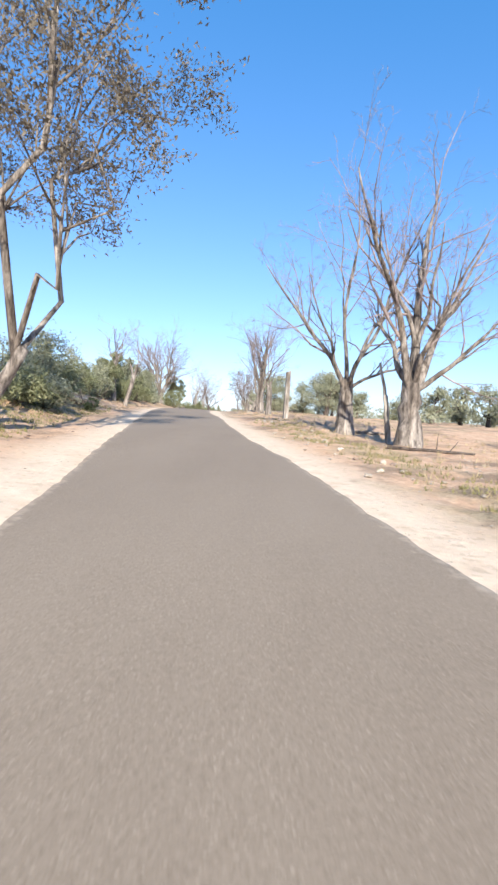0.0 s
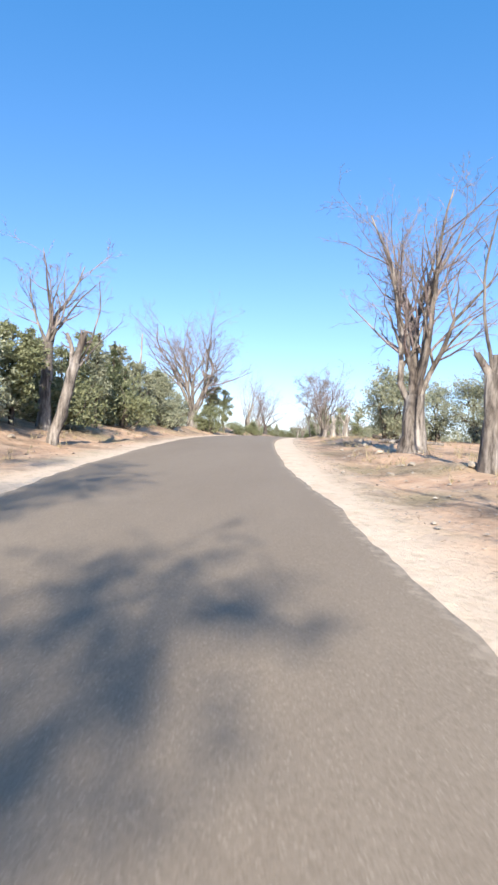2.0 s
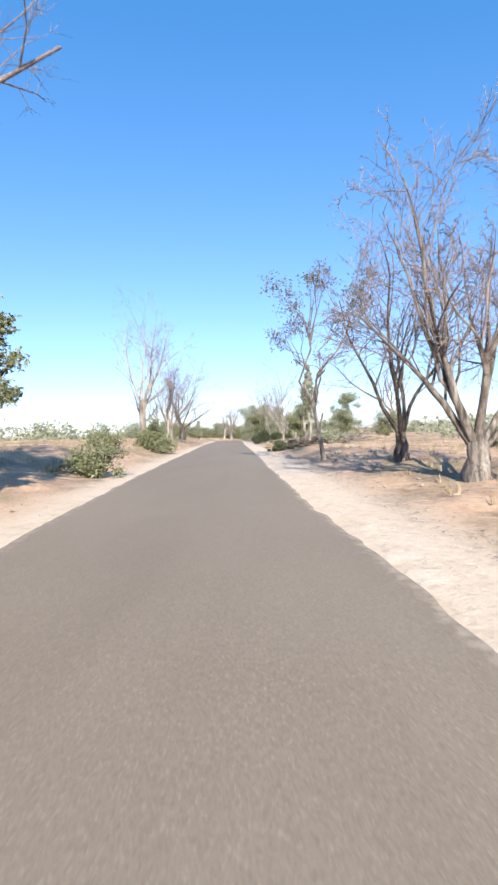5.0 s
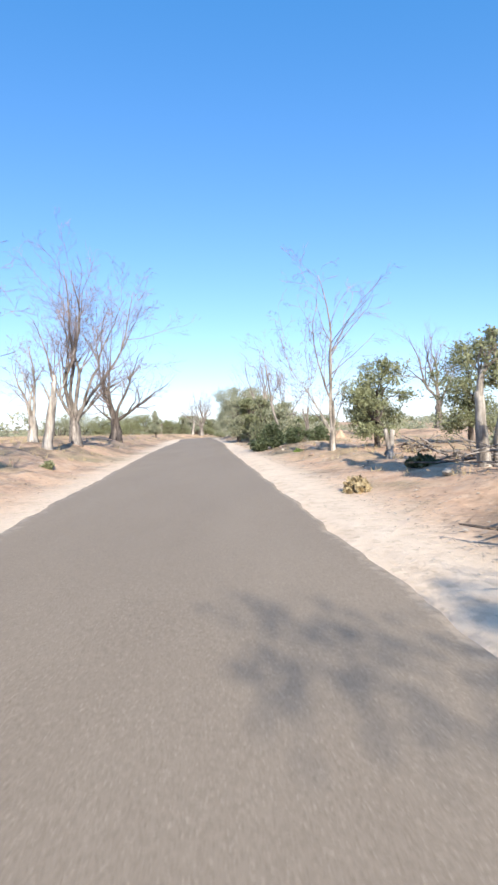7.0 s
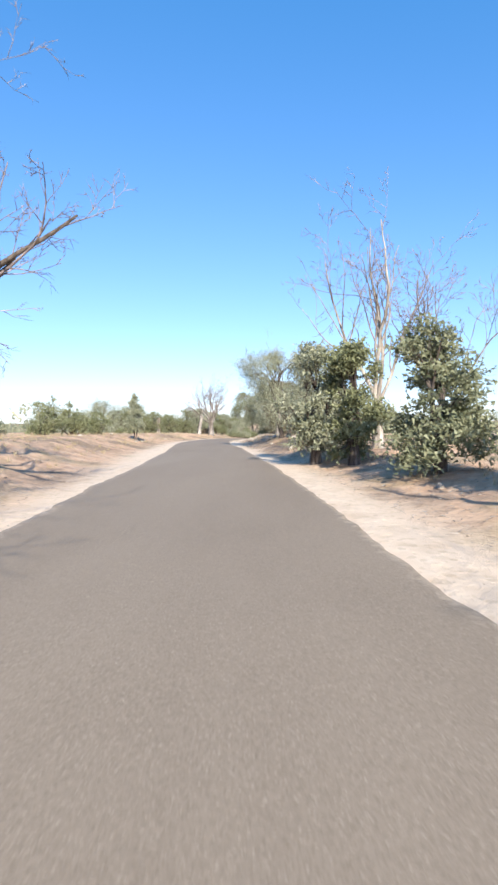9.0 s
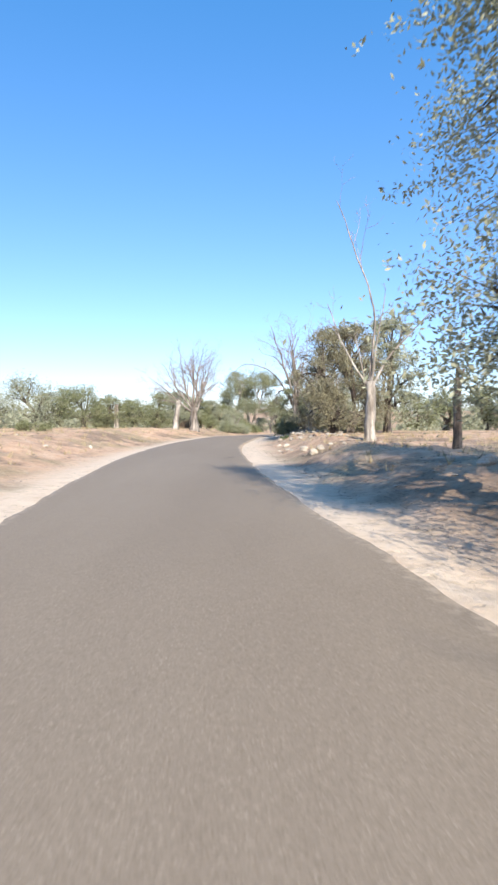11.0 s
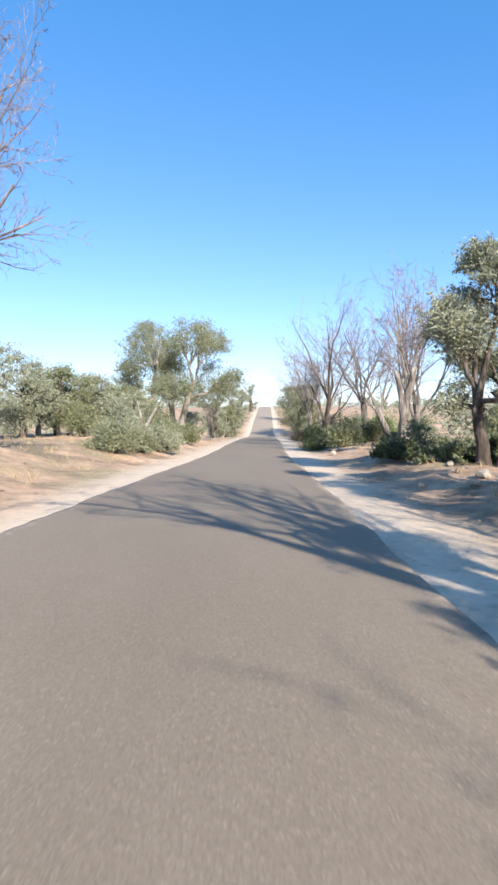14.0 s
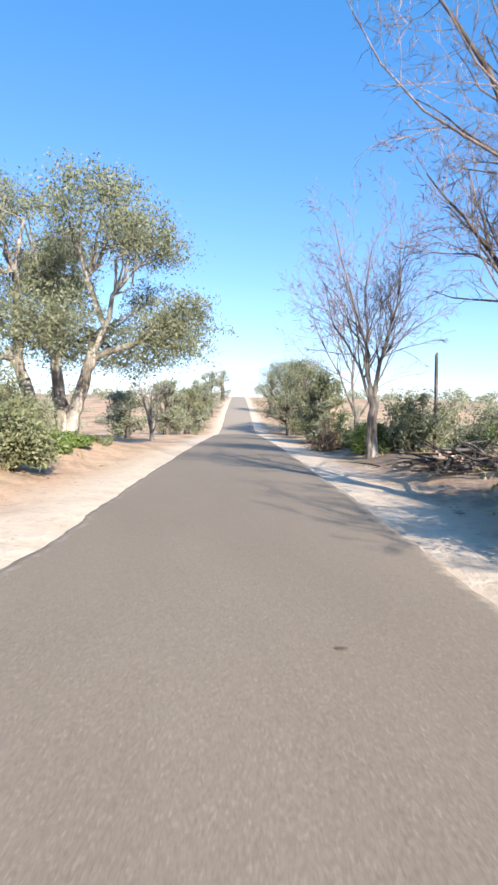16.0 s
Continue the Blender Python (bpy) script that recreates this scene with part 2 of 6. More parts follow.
def catmull(pts, per=40):
    p = [np.array(q, float) for q in pts]
    p = [2 * p[0] - p[1]] + p + [2 * p[-1] - p[-2]]
    out = []
    for i in range(1, len(p) - 2):
        for k in range(per):
            u = k / per
            out.append(0.5 * (2 * p[i] + (p[i + 1] - p[i - 1]) * u + (2 * p[i - 1] - 5 * p[i] + 4 * p[i + 1] - p[i + 2]) * u * u + (3 * p[i] - p[i - 1] - 3 * p[i + 1] + p[i + 2]) * u ** 3))
    out.append(p[-2])
    return np.array(out)


LINE = catmull(CENTRE)
_s = np.r_[0, np.cumsum(np.linalg.norm(np.diff(LINE[:, :2], axis=0), axis=1))]
S_END = _s[-1]
_t = np.gradient(LINE[:, :2], axis=0)
_t /= np.linalg.norm(_t, axis=1)[:, None]


def smooth(e0, e1, x):
    u = min(1.0, max(0.0, (x - e0) / (e1 - e0)))
    return u * u * (3 - 2 * u)


def hum(x, y, scale, seed=0.0):
    return noise.noise(Vector((x * scale + seed, y * scale - seed, seed * 0.37)))


def nearest(x, y):
    """Distance along the road and distance to its right."""
    d = (LINE[:, 0] - x) ** 2 + (LINE[:, 1] - y) ** 2
    i = int(np.argmin(d))
    dx, dy = x - LINE[i, 0], y - LINE[i, 1]
    tx, ty = _t[i]
    return float(_s[i] + dx * tx + dy * ty), float(dx * ty - dy * tx)


def road_z(s):
    return float(np.interp(s, _s, LINE[:, 2]))


def bumpy(x, y, d):
    a = abs(d)
    k = smooth(2.2, 4.2, a)
    z = k * (0.11 * hum(x, y, 0.45) + 0.085 * hum(x, y, 1.5, 5.0) + 0.05 * abs(hum(x, y, 3.1, 2.0)))
    return z + smooth(5, 25, a) * 0.5 * hum(x, y, 0.05, 9.0)


def side_z(s, d):
    """Height of the roadside above the road."""
    z, a = 0.0, abs(d)
    for (s0, s1, d0, d1, h) in BANKS:
        if d * d1 > 0 and s0 - 5 < s < s1 + 5 and a > abs(d0):
            z += h * smooth(s0 - 5, s0 + 5, s) * (1 - smooth(s1 - 5, s1 + 5, s)) * smooth(abs(d0), abs(d1), a)
    return z


def ground(x, y):
    s, d = nearest(x, y)
    return road_z(s) + side_z(s, d) + bumpy(x, y, d) - 0.02


# ---------------------------------------------------------------- builders
def mesh_from(name, verts, faces, mat, smooth_shade=False):
    me = bpy.data.meshes.new(name)
    me.from_pydata(verts, [], faces)
    me.materials.append(mat)
    if smooth_shade:
        me.polygons.foreach_set("use_smooth", [True] * len(me.polygons))
    me.update()
    return me


def part(name, me, parent, label=""):
    ob = new(name, me)
    ob.parent = parent
    return tagged(ob, label) if label else ob


def empty(name, x, y, z=None, turn=0.0):
    ob = new(name)
    ob.empty_display_size = 0.3
    ob.matrix_basis = pose(x, y, ground(x, y) - 0.04 if z is None else z, 0, 0, turn)
    return ob


# ---------------------------------------------------------------- ground and road
def frame_at(s):
    """Point, direction and height of the centre line at s, run on straight past its ends."""
    c = min(max(s, 0.0), S_END)
    x, y = np.interp(c, _s, LINE[:, 0]), np.interp(c, _s, LINE[:, 1])
    tx, ty = np.interp(c, _s, _t[:, 0]), np.interp(c, _s, _t[:, 1])
    k = math.hypot(tx, ty)
    tx, ty = tx / k, ty / k
    z = road_z(s)
    return x + tx * (s - c), y + ty * (s - c), tx, ty, z


def build_ground():
    ss = list(np.arange(-2500, -100, 300)) + list(np.arange(-100, -10, 6)) + list(np.arange(-10, 20, 0.8)) + list(np.arange(20, 265, 0.4)) + list(np.arange(265, 285, 0.8)) + list(np.arange(285, 400, 2.5)) + list(np.arange(400, 700, 20)) + list(np.arange(700, 3200, 300))
    half = list(np.arange(0, 9, 0.25)) + list(np.arange(9, 20, 0.8)) + list(np.arange(20, 60, 3.0)) + [62, 75, 95, 130, 180, 260, 400, 700, 1200, 2000]
    dd = [-d for d in reversed(half[1:])] + half
    verts, lat = [], []
    for s in ss:
        x, y, tx, ty, z = frame_at(s)
        for d in dd:
            a = max(-60.0, min(60.0, d))
            px, py = x + ty * a + (d - a), y - tx * a
            zz = z + side_z(s, d) + bumpy(px, py, d) * (1 if abs(d) < 300 else 0)
            zz -= 0.035 + 0.05 * (1 - smooth(1.75, 2.1, abs(d)))
            verts.append((px, py, zz))
            lat.append(abs(d))
    w = len(dd)
    faces = [(i * w + j, i * w + j + 1, (i + 1) * w + j + 1, (i + 1) * w + j) for i in range(len(ss) - 1) for j in range(w - 1)]
    me = mesh_from("ground", verts, faces, M_GROUND, True)
    at = me.attributes.new("verge", "FLOAT", "POINT")
    at.data.foreach_set("value", lat)
    return tagged(new("ground", me), "dry sandy ground with pale verges and reddish soil", "ground", kind="structure")


def build_road():
    """Asphalt strip with broken, uneven edges."""
    ss = list(np.arange(-60, 0, 1.0)) + list(np.arange(0, 270, 0.17)) + list(np.arange(270, 300, 1.0)) + list(np.arange(300, ROAD_STOP, 4.0))
    cols = [-1.0, -0.985, -0.94, -0.7, -0.35, 0, 0.35, 0.7, 0.94, 0.985, 1.0]
    verts, lane = [], []
    for s in ss:
        x, y, tx, ty, z = frame_at(s)
        edges = []
        for side, line in ((-1, EDGE_LEFT), (1, EDGE_RIGHT)):
            k = 0.05 * hum(s, side * 7.0, 0.3, 2.0) + 0.05 * hum(s, side * 3.0, 0.9, 4.0) + 0.045 * hum(s, side * 5.0, 2.8, 1.0)
            k += (0.09 * hum(s, side * 4.0, 0.75, 8.0) + 0.15 * hum(s, side * 4.0, 1.9, 5.0) + 0.06 * hum(s, side * 4.0, 4.5, 3.0)) * smooth(198, 202, s) * (1 - smooth(212, 218, s)) * (side > 0)
            edges.append(float(np.interp(s, [q[0] for q in line], [q[1] for q in line])) + k)
        for c in cols:
            d = c * (edges[0] if c < 0 else edges[1])
            zz = z + 0.03 * (1 - c * c) + 0.004 * hum(s, d, 0.8, 3.0)
            if abs(c) == 1.0:
                zz -= 0.075
            verts.append((x + ty * d, y - tx * d, zz))
            # past 284 m the whole width pales: dust and distant haze painted in
            lane.append(max(abs(c), 0.99 * smooth(284, 296, s)))
    w = len(cols)
    faces = [(i * w + j, i * w + j + 1, (i + 1) * w + j + 1, (i + 1) * w + j) for i in range(len(ss) - 1) for j in range(w - 1)]
    me = mesh_from("road", verts, faces, M_ASPHALT, True)
    at = me.attributes.new("lane", "FLOAT", "POINT")
    at.data.foreach_set("value", lane)
    return tagged(new("road", me), "worn grey-brown asphalt road with crumbling edges", "road", kind="structure")


build_ground()
build_road()


# ---------------------------------------------------------------- trees, shrubs, stones
def unit(v):
    return v / (np.linalg.norm(v) + 1e-9)


def tube(V, F, pts, rad, sides, cap=True):
    """A tapered tube along points, with a slightly uneven section."""
    n0 = len(V)
    prev = None
    k = len(pts)
    for i, (p, r) in enumerate(zip(pts, rad)):
        d = unit(pts[min(i + 1, k - 1)] - pts[max(i - 1, 0)])
        if prev is None:
            a = np.array([1.0, 0, 0]) if abs(d[0]) < 0.8 else np.array([0, 1.0, 0])
        else:
            a = prev
        a = unit(a - d * (a @ d))
        prev = a
        b = np.cross(d, a)
        for j in range(sides):
            t = 2 * math.pi * j / sides
            q = r * (1 + (0.13 * math.sin(3 * t + i * 1.3 + r * 90) if sides > 5 else 0))
            V.append(tuple(p + q * (math.cos(t) * a + math.sin(t) * b)))
    for i in range(k - 1):
        for j in range(sides):
            u, w = n0 + i * sides + j, n0 + i * sides + (j + 1) % sides
            F.append((u, w, w + sides, u + sides))
    if cap:
        F.append(tuple(n0 + (k - 1) * sides + j for j in range(sides)))


def curve_path(rng, p, d, length, n, wander, lift):
    pts = [np.array(p, float)]
    d = unit(np.array(d, float))
    for _ in range(n):
        d = unit(d + rng.normal(0, wander, 3) + np.array([0, 0, lift]))
        pts.append(pts[-1] + d * length / n)
    return pts


def limb_path(rng, p, d, length, n, wander, lift):
    """A crooked limb: it wanders, kinks now and then, and comes back to its first way."""
    pts = [np.array(p, float)]
    d0 = d = unit(np.array(d, float))
    for _ in range(n):
        k = 2.3 if rng.random() < 0.22 else 1.0
        d = unit(0.86 * d + 0.14 * d0 + rng.normal(0, wander * k, 3) * np.array([1, 1, 0.6]) + np.array([0, 0, lift]))
        pts.append(pts[-1] + d * length / n * rng.uniform(0.8, 1.2))
    return pts


def side_dir(rng, d, deg):
    a = unit(np.cross(d, rng.normal(0, 1, 3)))
    t = math.radians(deg)
    return unit(d * math.cos(t) + a * math.sin(t))


def sprout(rng, V, F, pts, rad, length, level, opt, spikes):
    """Side branches along a finished branch; the last level is kept as plain spikes (foot, way, radius)."""
    count = opt["counts"][level]
    last = level + 1 == len(opt["counts"])
    n = len(pts)
    for k in range(count):
        u = opt["start"] + (1 - opt["start"]) * (k + rng.random()) / count
        f = u * (n - 1)
        i = min(int(f), n - 2)
        p = pts[i] + (pts[i + 1] - pts[i]) * (f - i)
        r = rad[i] + (rad[i + 1] - rad[i]) * (f - i)
        d = unit(pts[i + 1] - pts[i])
        nd = side_dir(rng, d, rng.uniform(*opt["angle"]))
        ln = length * rng.uniform(0.32, 0.55) * (1.15 - 0.45 * u)
        if last:
            spikes.append((p, nd * ln, max(opt["fine"], r * 0.5)))
            continue
        seg = 4 if level == 0 else 3
        cp = curve_path(rng, p, nd, ln, seg, opt["wander"], opt["lift"])
        r0 = max(r * rng.uniform(0.42, 0.62), opt["fine"])
        rr = [max(r0 * (1 - 0.72 * m / seg), opt["fine"] * 0.6) for m in range(seg + 1)]
        tube(V, F, cp, rr, 5 if level == 0 else 3, False)
        sprout(rng, V, F, cp, rr, ln, level + 1, opt, spikes)


def twig_mesh(rng, V, F, spikes, opt, mat, more=3):
    """Branches and, on them, fine bent twigs, several to a spike."""
    p = np.array([s[0] for s in spikes])
    w = np.array([s[1] for s in spikes])
    r = np.array([s[2] for s in spikes])
    n = len(p)
    foot, way, rad = [p], [w], [r]
    for _ in range(more):
        u = rng.uniform(0.25, 0.95, (n, 1))
        ln = np.linalg.norm(w, axis=1)[:, None]
        q = w / ln + rng.normal(0, 0.55, (n, 3)) + np.array([0, 0, opt["lift"]])
        q /= np.linalg.norm(q, axis=1)[:, None]
        foot.append(p + w * u)
        way.append(q * ln * rng.uniform(0.35, 0.7, (n, 1)))
        rad.append(r * 0.7)
    p, w, r = np.concatenate(foot), np.concatenate(way), np.concatenate(rad)[:, None]
    n = len(p)
    ln = np.linalg.norm(w, axis=1)[:, None]
    a = np.cross(w, rng.normal(0, 1, (n, 3)))
    a /= np.linalg.norm(a, axis=1)[:, None]
    b = np.cross(w / ln, a)
    mid = p + w * 0.55 + rng.normal(0, 0.07, (n, 3)) * ln
    tip = p + w + np.array([0, 0, opt["lift"]]) * ln
    v = np.empty((n, 7, 3))
    for k in range(3):
        t = 2 * math.pi * k / 3
        o = math.cos(t) * a + math.sin(t) * b
        v[:, k] = p + o * r
        v[:, 3 + k] = mid + o * r * 0.6
    v[:, 6] = tip
    n0 = len(V)
    V = V + [tuple(q) for q in v.reshape(-1, 3).tolist()]
    idx = n0 + 7 * np.arange(n)[:, None]
    n1 = len(spikes)
    big, small = idx[:n1], idx[n1:]
    f4 = np.concatenate([big + np.array([[k, (k + 1) % 3, 3 + (k + 1) % 3, 3 + k]]) for k in range(3)])
    f3 = np.concatenate([big + np.array([[3 + k, 3 + (k + 1) % 3, 6]]) for k in range(3)] + [small + np.array([[k, (k + 1) % 3, 6]]) for k in range(3)])
    return mesh_from("twig_spray", V, F + f4.tolist() + f3.tolist(), mat, True)


def trunk_mesh(rng, h, r, lean, flare=1.45, top=0.78, sides=12):
    V, F = [], []
    n = max(5, int(h / 0.28))
    dx = math.tan(math.radians(lean))
    pts, rad = [], []
    for i in range(n + 1):
        u = i / n
        pts.append(np.array([dx * u * h + 0.09 * r * rng.normal() * (0 < i < n), 0.09 * r * rng.normal() * (0 < i < n), u * h - (0.3 if i == 0 else 0)]))
        rad.append(r * (top + (1 - top) * (1 - u)) * (1 + (flare - 1) * math.exp(-u * h / (1.1 * r))) * rng.uniform(0.95, 1.06))
    tube(V, F, pts, rad, sides)
    return V, F, pts[-1]


def bare_tree(x, y, h, r, fork, limbs, label, turn=0.0, lean=0.0, seed=1, bark=None, twig=None, counts=(7, 6, 4), fine=0.006, wander=0.16, lift=0.05, group="", angle=(24, 58), name="bare_tree", dead=None, more=3, extra=()):
    """A leafless tree: limbs are (lean to the right, lean away, height of the tip as a part of h, thickness as a part of the trunk's)."""
    rng = np.random.default_rng(seed)
    bark, twig = bark or M_BARK, twig or M_TWIG
    ob = empty(name, x, y, turn=turn)
    tagged(ob, label, "tree", group)
    V, F, top = trunk_mesh(rng, fork * h, r, lean)
    part("trunk", mesh_from("trunk", V, F, bark, True), ob)
    opt = dict(counts=counts, start=0.22, angle=angle, wander=wander, lift=lift, fine=fine)
    for (a, b, tip, thick) in limbs:
        a = a * (0.92 if abs(a) < 46 else 0.95)
        u = rng.uniform(0.72, 0.97)
        p = top * u + np.array([r * 0.35 * math.sin(math.radians(a)), r * 0.35 * math.sin(math.radians(b)), 0])
        d = unit(np.array([math.tan(math.radians(a)), math.tan(math.radians(b)), 1.0]))
        if abs(a) > 70:
            d = unit(np.array([math.copysign(1, a), 0.3 * math.sin(b), 0.25]))
        length = min((0.62 if abs(a) > 28 else 1.2) * h, max(0.5, 0.89 * (tip * h - p[2]) / max(d[2], 0.34)))
        seg = 14
        pts = limb_path(rng, p, d, length, seg, wander * 0.55, lift * 0.5)
        r0 = r * thick * 0.92
        rad = [max(fine * 1.5, r0 * (1 - 0.86 * (m / seg) ** 0.8) * rng.uniform(0.94, 1.06)) for m in range(seg + 1)]
        V, F = [], []
        tube(V, F, pts, rad, 8)
        arms = [(pts, rad, length, opt)]
        # heavy side arms that turn up beside the limb
        for _ in range(2 if length < 3.5 else 3):
            i = int(rng.integers(3, 10))
            nd = unit(side_dir(rng, unit(pts[i + 1] - pts[i]), rng.uniform(16, 36)) + np.array([0, 0, 0.22]))
            al = length * (1 - i / seg) * rng.uniform(0.6, 0.95)
            ap = limb_path(rng, pts[i], nd, al, 9, wander * 0.8, lift * 0.5)
            ar = [max(fine * 1.4, rad[i] * 0.66 * (1 - 0.84 * (m / 9) ** 0.85)) for m in range(10)]
            tube(V, F, ap, ar, 6)
            arms.append((ap, ar, al, dict(opt, counts=(max(3, counts[0] // 2), max(2, counts[1] - 2), counts[2]))))
        limb = part("limb", mesh_from("limb", V, F, bark, True), ob)
        V, F = [], []
        spikes = []
        for ap, ar, al, some in arms:
            sprout(rng, V, F, ap, ar, al, 0, some, spikes)
        part("twig_spray", twig_mesh(rng, V, F, spikes, opt, twig, more), limb, "thin leafless twigs")
    for way, r0, r1 in extra:
        # a single limb that bends as given: from its foot to its tip
        line = catmull(way, 5)
        pts = [q + rng.normal(0, 0.018, 3) for q in line]
        rad = [r0 + (r1 - r0) * m / (len(pts) - 1) for m in range(len(pts))]
        V, F = [], []
        tube(V, F, pts, rad, 7)
        limb = part("limb", mesh_from("limb", V, F, bark, True), ob, "long bare drooping limb")
        V, F, spikes = [], [], []
        sprout(rng, V, F, pts, rad, 1.6, 0, dict(opt, counts=(10, 5, 3), start=0.40), spikes)
        part("twig_spray", twig_mesh(rng, V, F, spikes, opt, twig, more), limb, "thin leafless twigs")
    if dead:
        cx, cz, rw, rh, many = dead
        q = rng.normal(0, 0.5, (many, 3)) * np.array([rw * h, rw * h, rh * h]) + np.array([cx * h, 0, cz * h])
        part("dead_foliage", leaf_mesh("dead_foliage", rng, q, 0.13, M_DRYLEAF, 0.5), ob, "dry brown dead leaves")
    return ob


def stump_tree(x, y, h, r, prongs, label, turn=0.0, lean=0.0, fork=0.5, seed=1, bark=None, name="tree_stump", wisps=0):
    """A cut or broken trunk with blunt prongs: (lean right, lean away, tip as a part of h, thickness)."""
    rng = np.random.default_rng(seed)
    bark = bark or M_PALE
    ob = tagged(empty(name, x, y, turn=turn), label, "tree stump")
    V, F, top = trunk_mesh(rng, h * fork, r, lean, 1.35, 0.85)
    part("trunk", mesh_from("trunk", V, F, bark, True), ob)
    for (a, b, tip, thick) in prongs:
        p = top * 0.86
        d = unit(np.array([math.tan(math.radians(a)), math.tan(math.radians(b)), 1.0]))
        length = max(0.15, (tip * h - p[2]) / max(d[2], 0.3))
        seg = max(3, int(length / 0.25))
        pts = curve_path(rng, p, d, length, seg, 0.07, 0.03)
        rad = [r * thick * (1 - (0.35 if thick > 0.4 else 0.75) * m / seg) * rng.uniform(0.93, 1.07) for m in range(seg + 1)]
        V, F = [], []
        tube(V, F, pts, rad, 8)
        limb = part("prong", mesh_from("prong", V, F, bark, True), ob)
        if wisps:
            V, F = [], []
            spikes = []
            opt = dict(counts=(wisps, 3), start=0.5, angle=(20, 60), wander=0.15, lift=0.05, fine=0.006)
            sprout(rng, V, F, pts, rad, length * 0.6, 0, opt, spikes)
            part("twig_spray", twig_mesh(rng, V, F, spikes, opt, M_TWIG, 2), limb, "thin leafless twigs")
    return ob


def leaf_mesh(name, rng, centres, size, mat, droop=0.3, slim=0.36, kite=False):
    """Many small pointed leaves, one at each centre; kite: broader in the middle, for crowns seen from close by."""
    n = len(centres)
    c = np.asarray(centres, float)
    ax = rng.normal(0, 1, (n, 3))
    ax[:, 2] = ax[:, 2] * (1 - droop) - droop * 1.6
    ax /= np.linalg.norm(ax, axis=1)[:, None]
    up = rng.normal(0, 1, (n, 3))
    wd = np.cross(ax, up)
    wd /= np.linalg.norm(wd, axis=1)[:, None] + 1e-9
    ln = size * rng.uniform(0.65, 1.35, (n, 1))
    k = 4 if kite else 3
    v = np.empty((n, k, 3))
    if kite:
        v[:, 0], v[:, 2] = c - ax * ln * 0.55, c + ax * ln * 0.55
        v[:, 1], v[:, 3] = c + wd * ln * slim * 0.42, c - wd * ln * slim * 0.42
    else:
        v[:, 0], v[:, 2] = c - ax * ln * 0.42 + wd * ln * slim * 0.5, c - ax * ln * 0.42 - wd * ln * slim * 0.5
        v[:, 1] = c + ax * ln * 0.62
    me = bpy.data.meshes.new(name)
    me.vertices.add(k * n)
    me.vertices.foreach_set("co", v.ravel())
    me.loops.add(k * n)
    me.loops.foreach_set("vertex_index", np.arange(k * n, dtype=np.int32))
    me.polygons.add(n)
    me.polygons.foreach_set("loop_start", np.arange(0, k * n, k, dtype=np.int32))
    me.materials.append(mat)
    me.update(calc_edges=True)
    return me


def clump_leaves(rng, clumps, total, flat=0.8):
    """Leaf places in and round clumps of (centre, radius): denser near their skin and tops."""
    w = np.array([r ** 2 for _, r in clumps])
    w = w / w.sum()
    out = []
    for (c, r), k in zip(clumps, w):
        m = max(8, int(1.7 * total * k))
        d = rng.normal(0, 1, (m, 3))
        d /= np.linalg.norm(d, axis=1)[:, None]
        rr = r * (0.30 + 0.70 * rng.random((m, 1)) ** 0.6) * (1 + 0.24 * rng.normal(0, 1, (m, 1)))
        q = d * rr * rng.uniform(0.65, 1.4, 3)
        # part of them along sprigs that stick out of the clump
        k0 = (2 * m) // 5
        way = rng.normal(0, 1, (11, 3)) + np.array([0, 0, 0.3])
        way /= np.linalg.norm(way, axis=1)[:, None]
        way *= rng.uniform(0.8, 1.75, (11, 1))
        q[:k0] = r * way[rng.integers(0, 11, k0)] * rng.uniform(0.35, 1.0, (k0, 1)) + rng.normal(0, 0.085, (k0, 3)) * r
        q[:, 2] *= flat
        out.append(q + c)
    return np.concatenate(out)


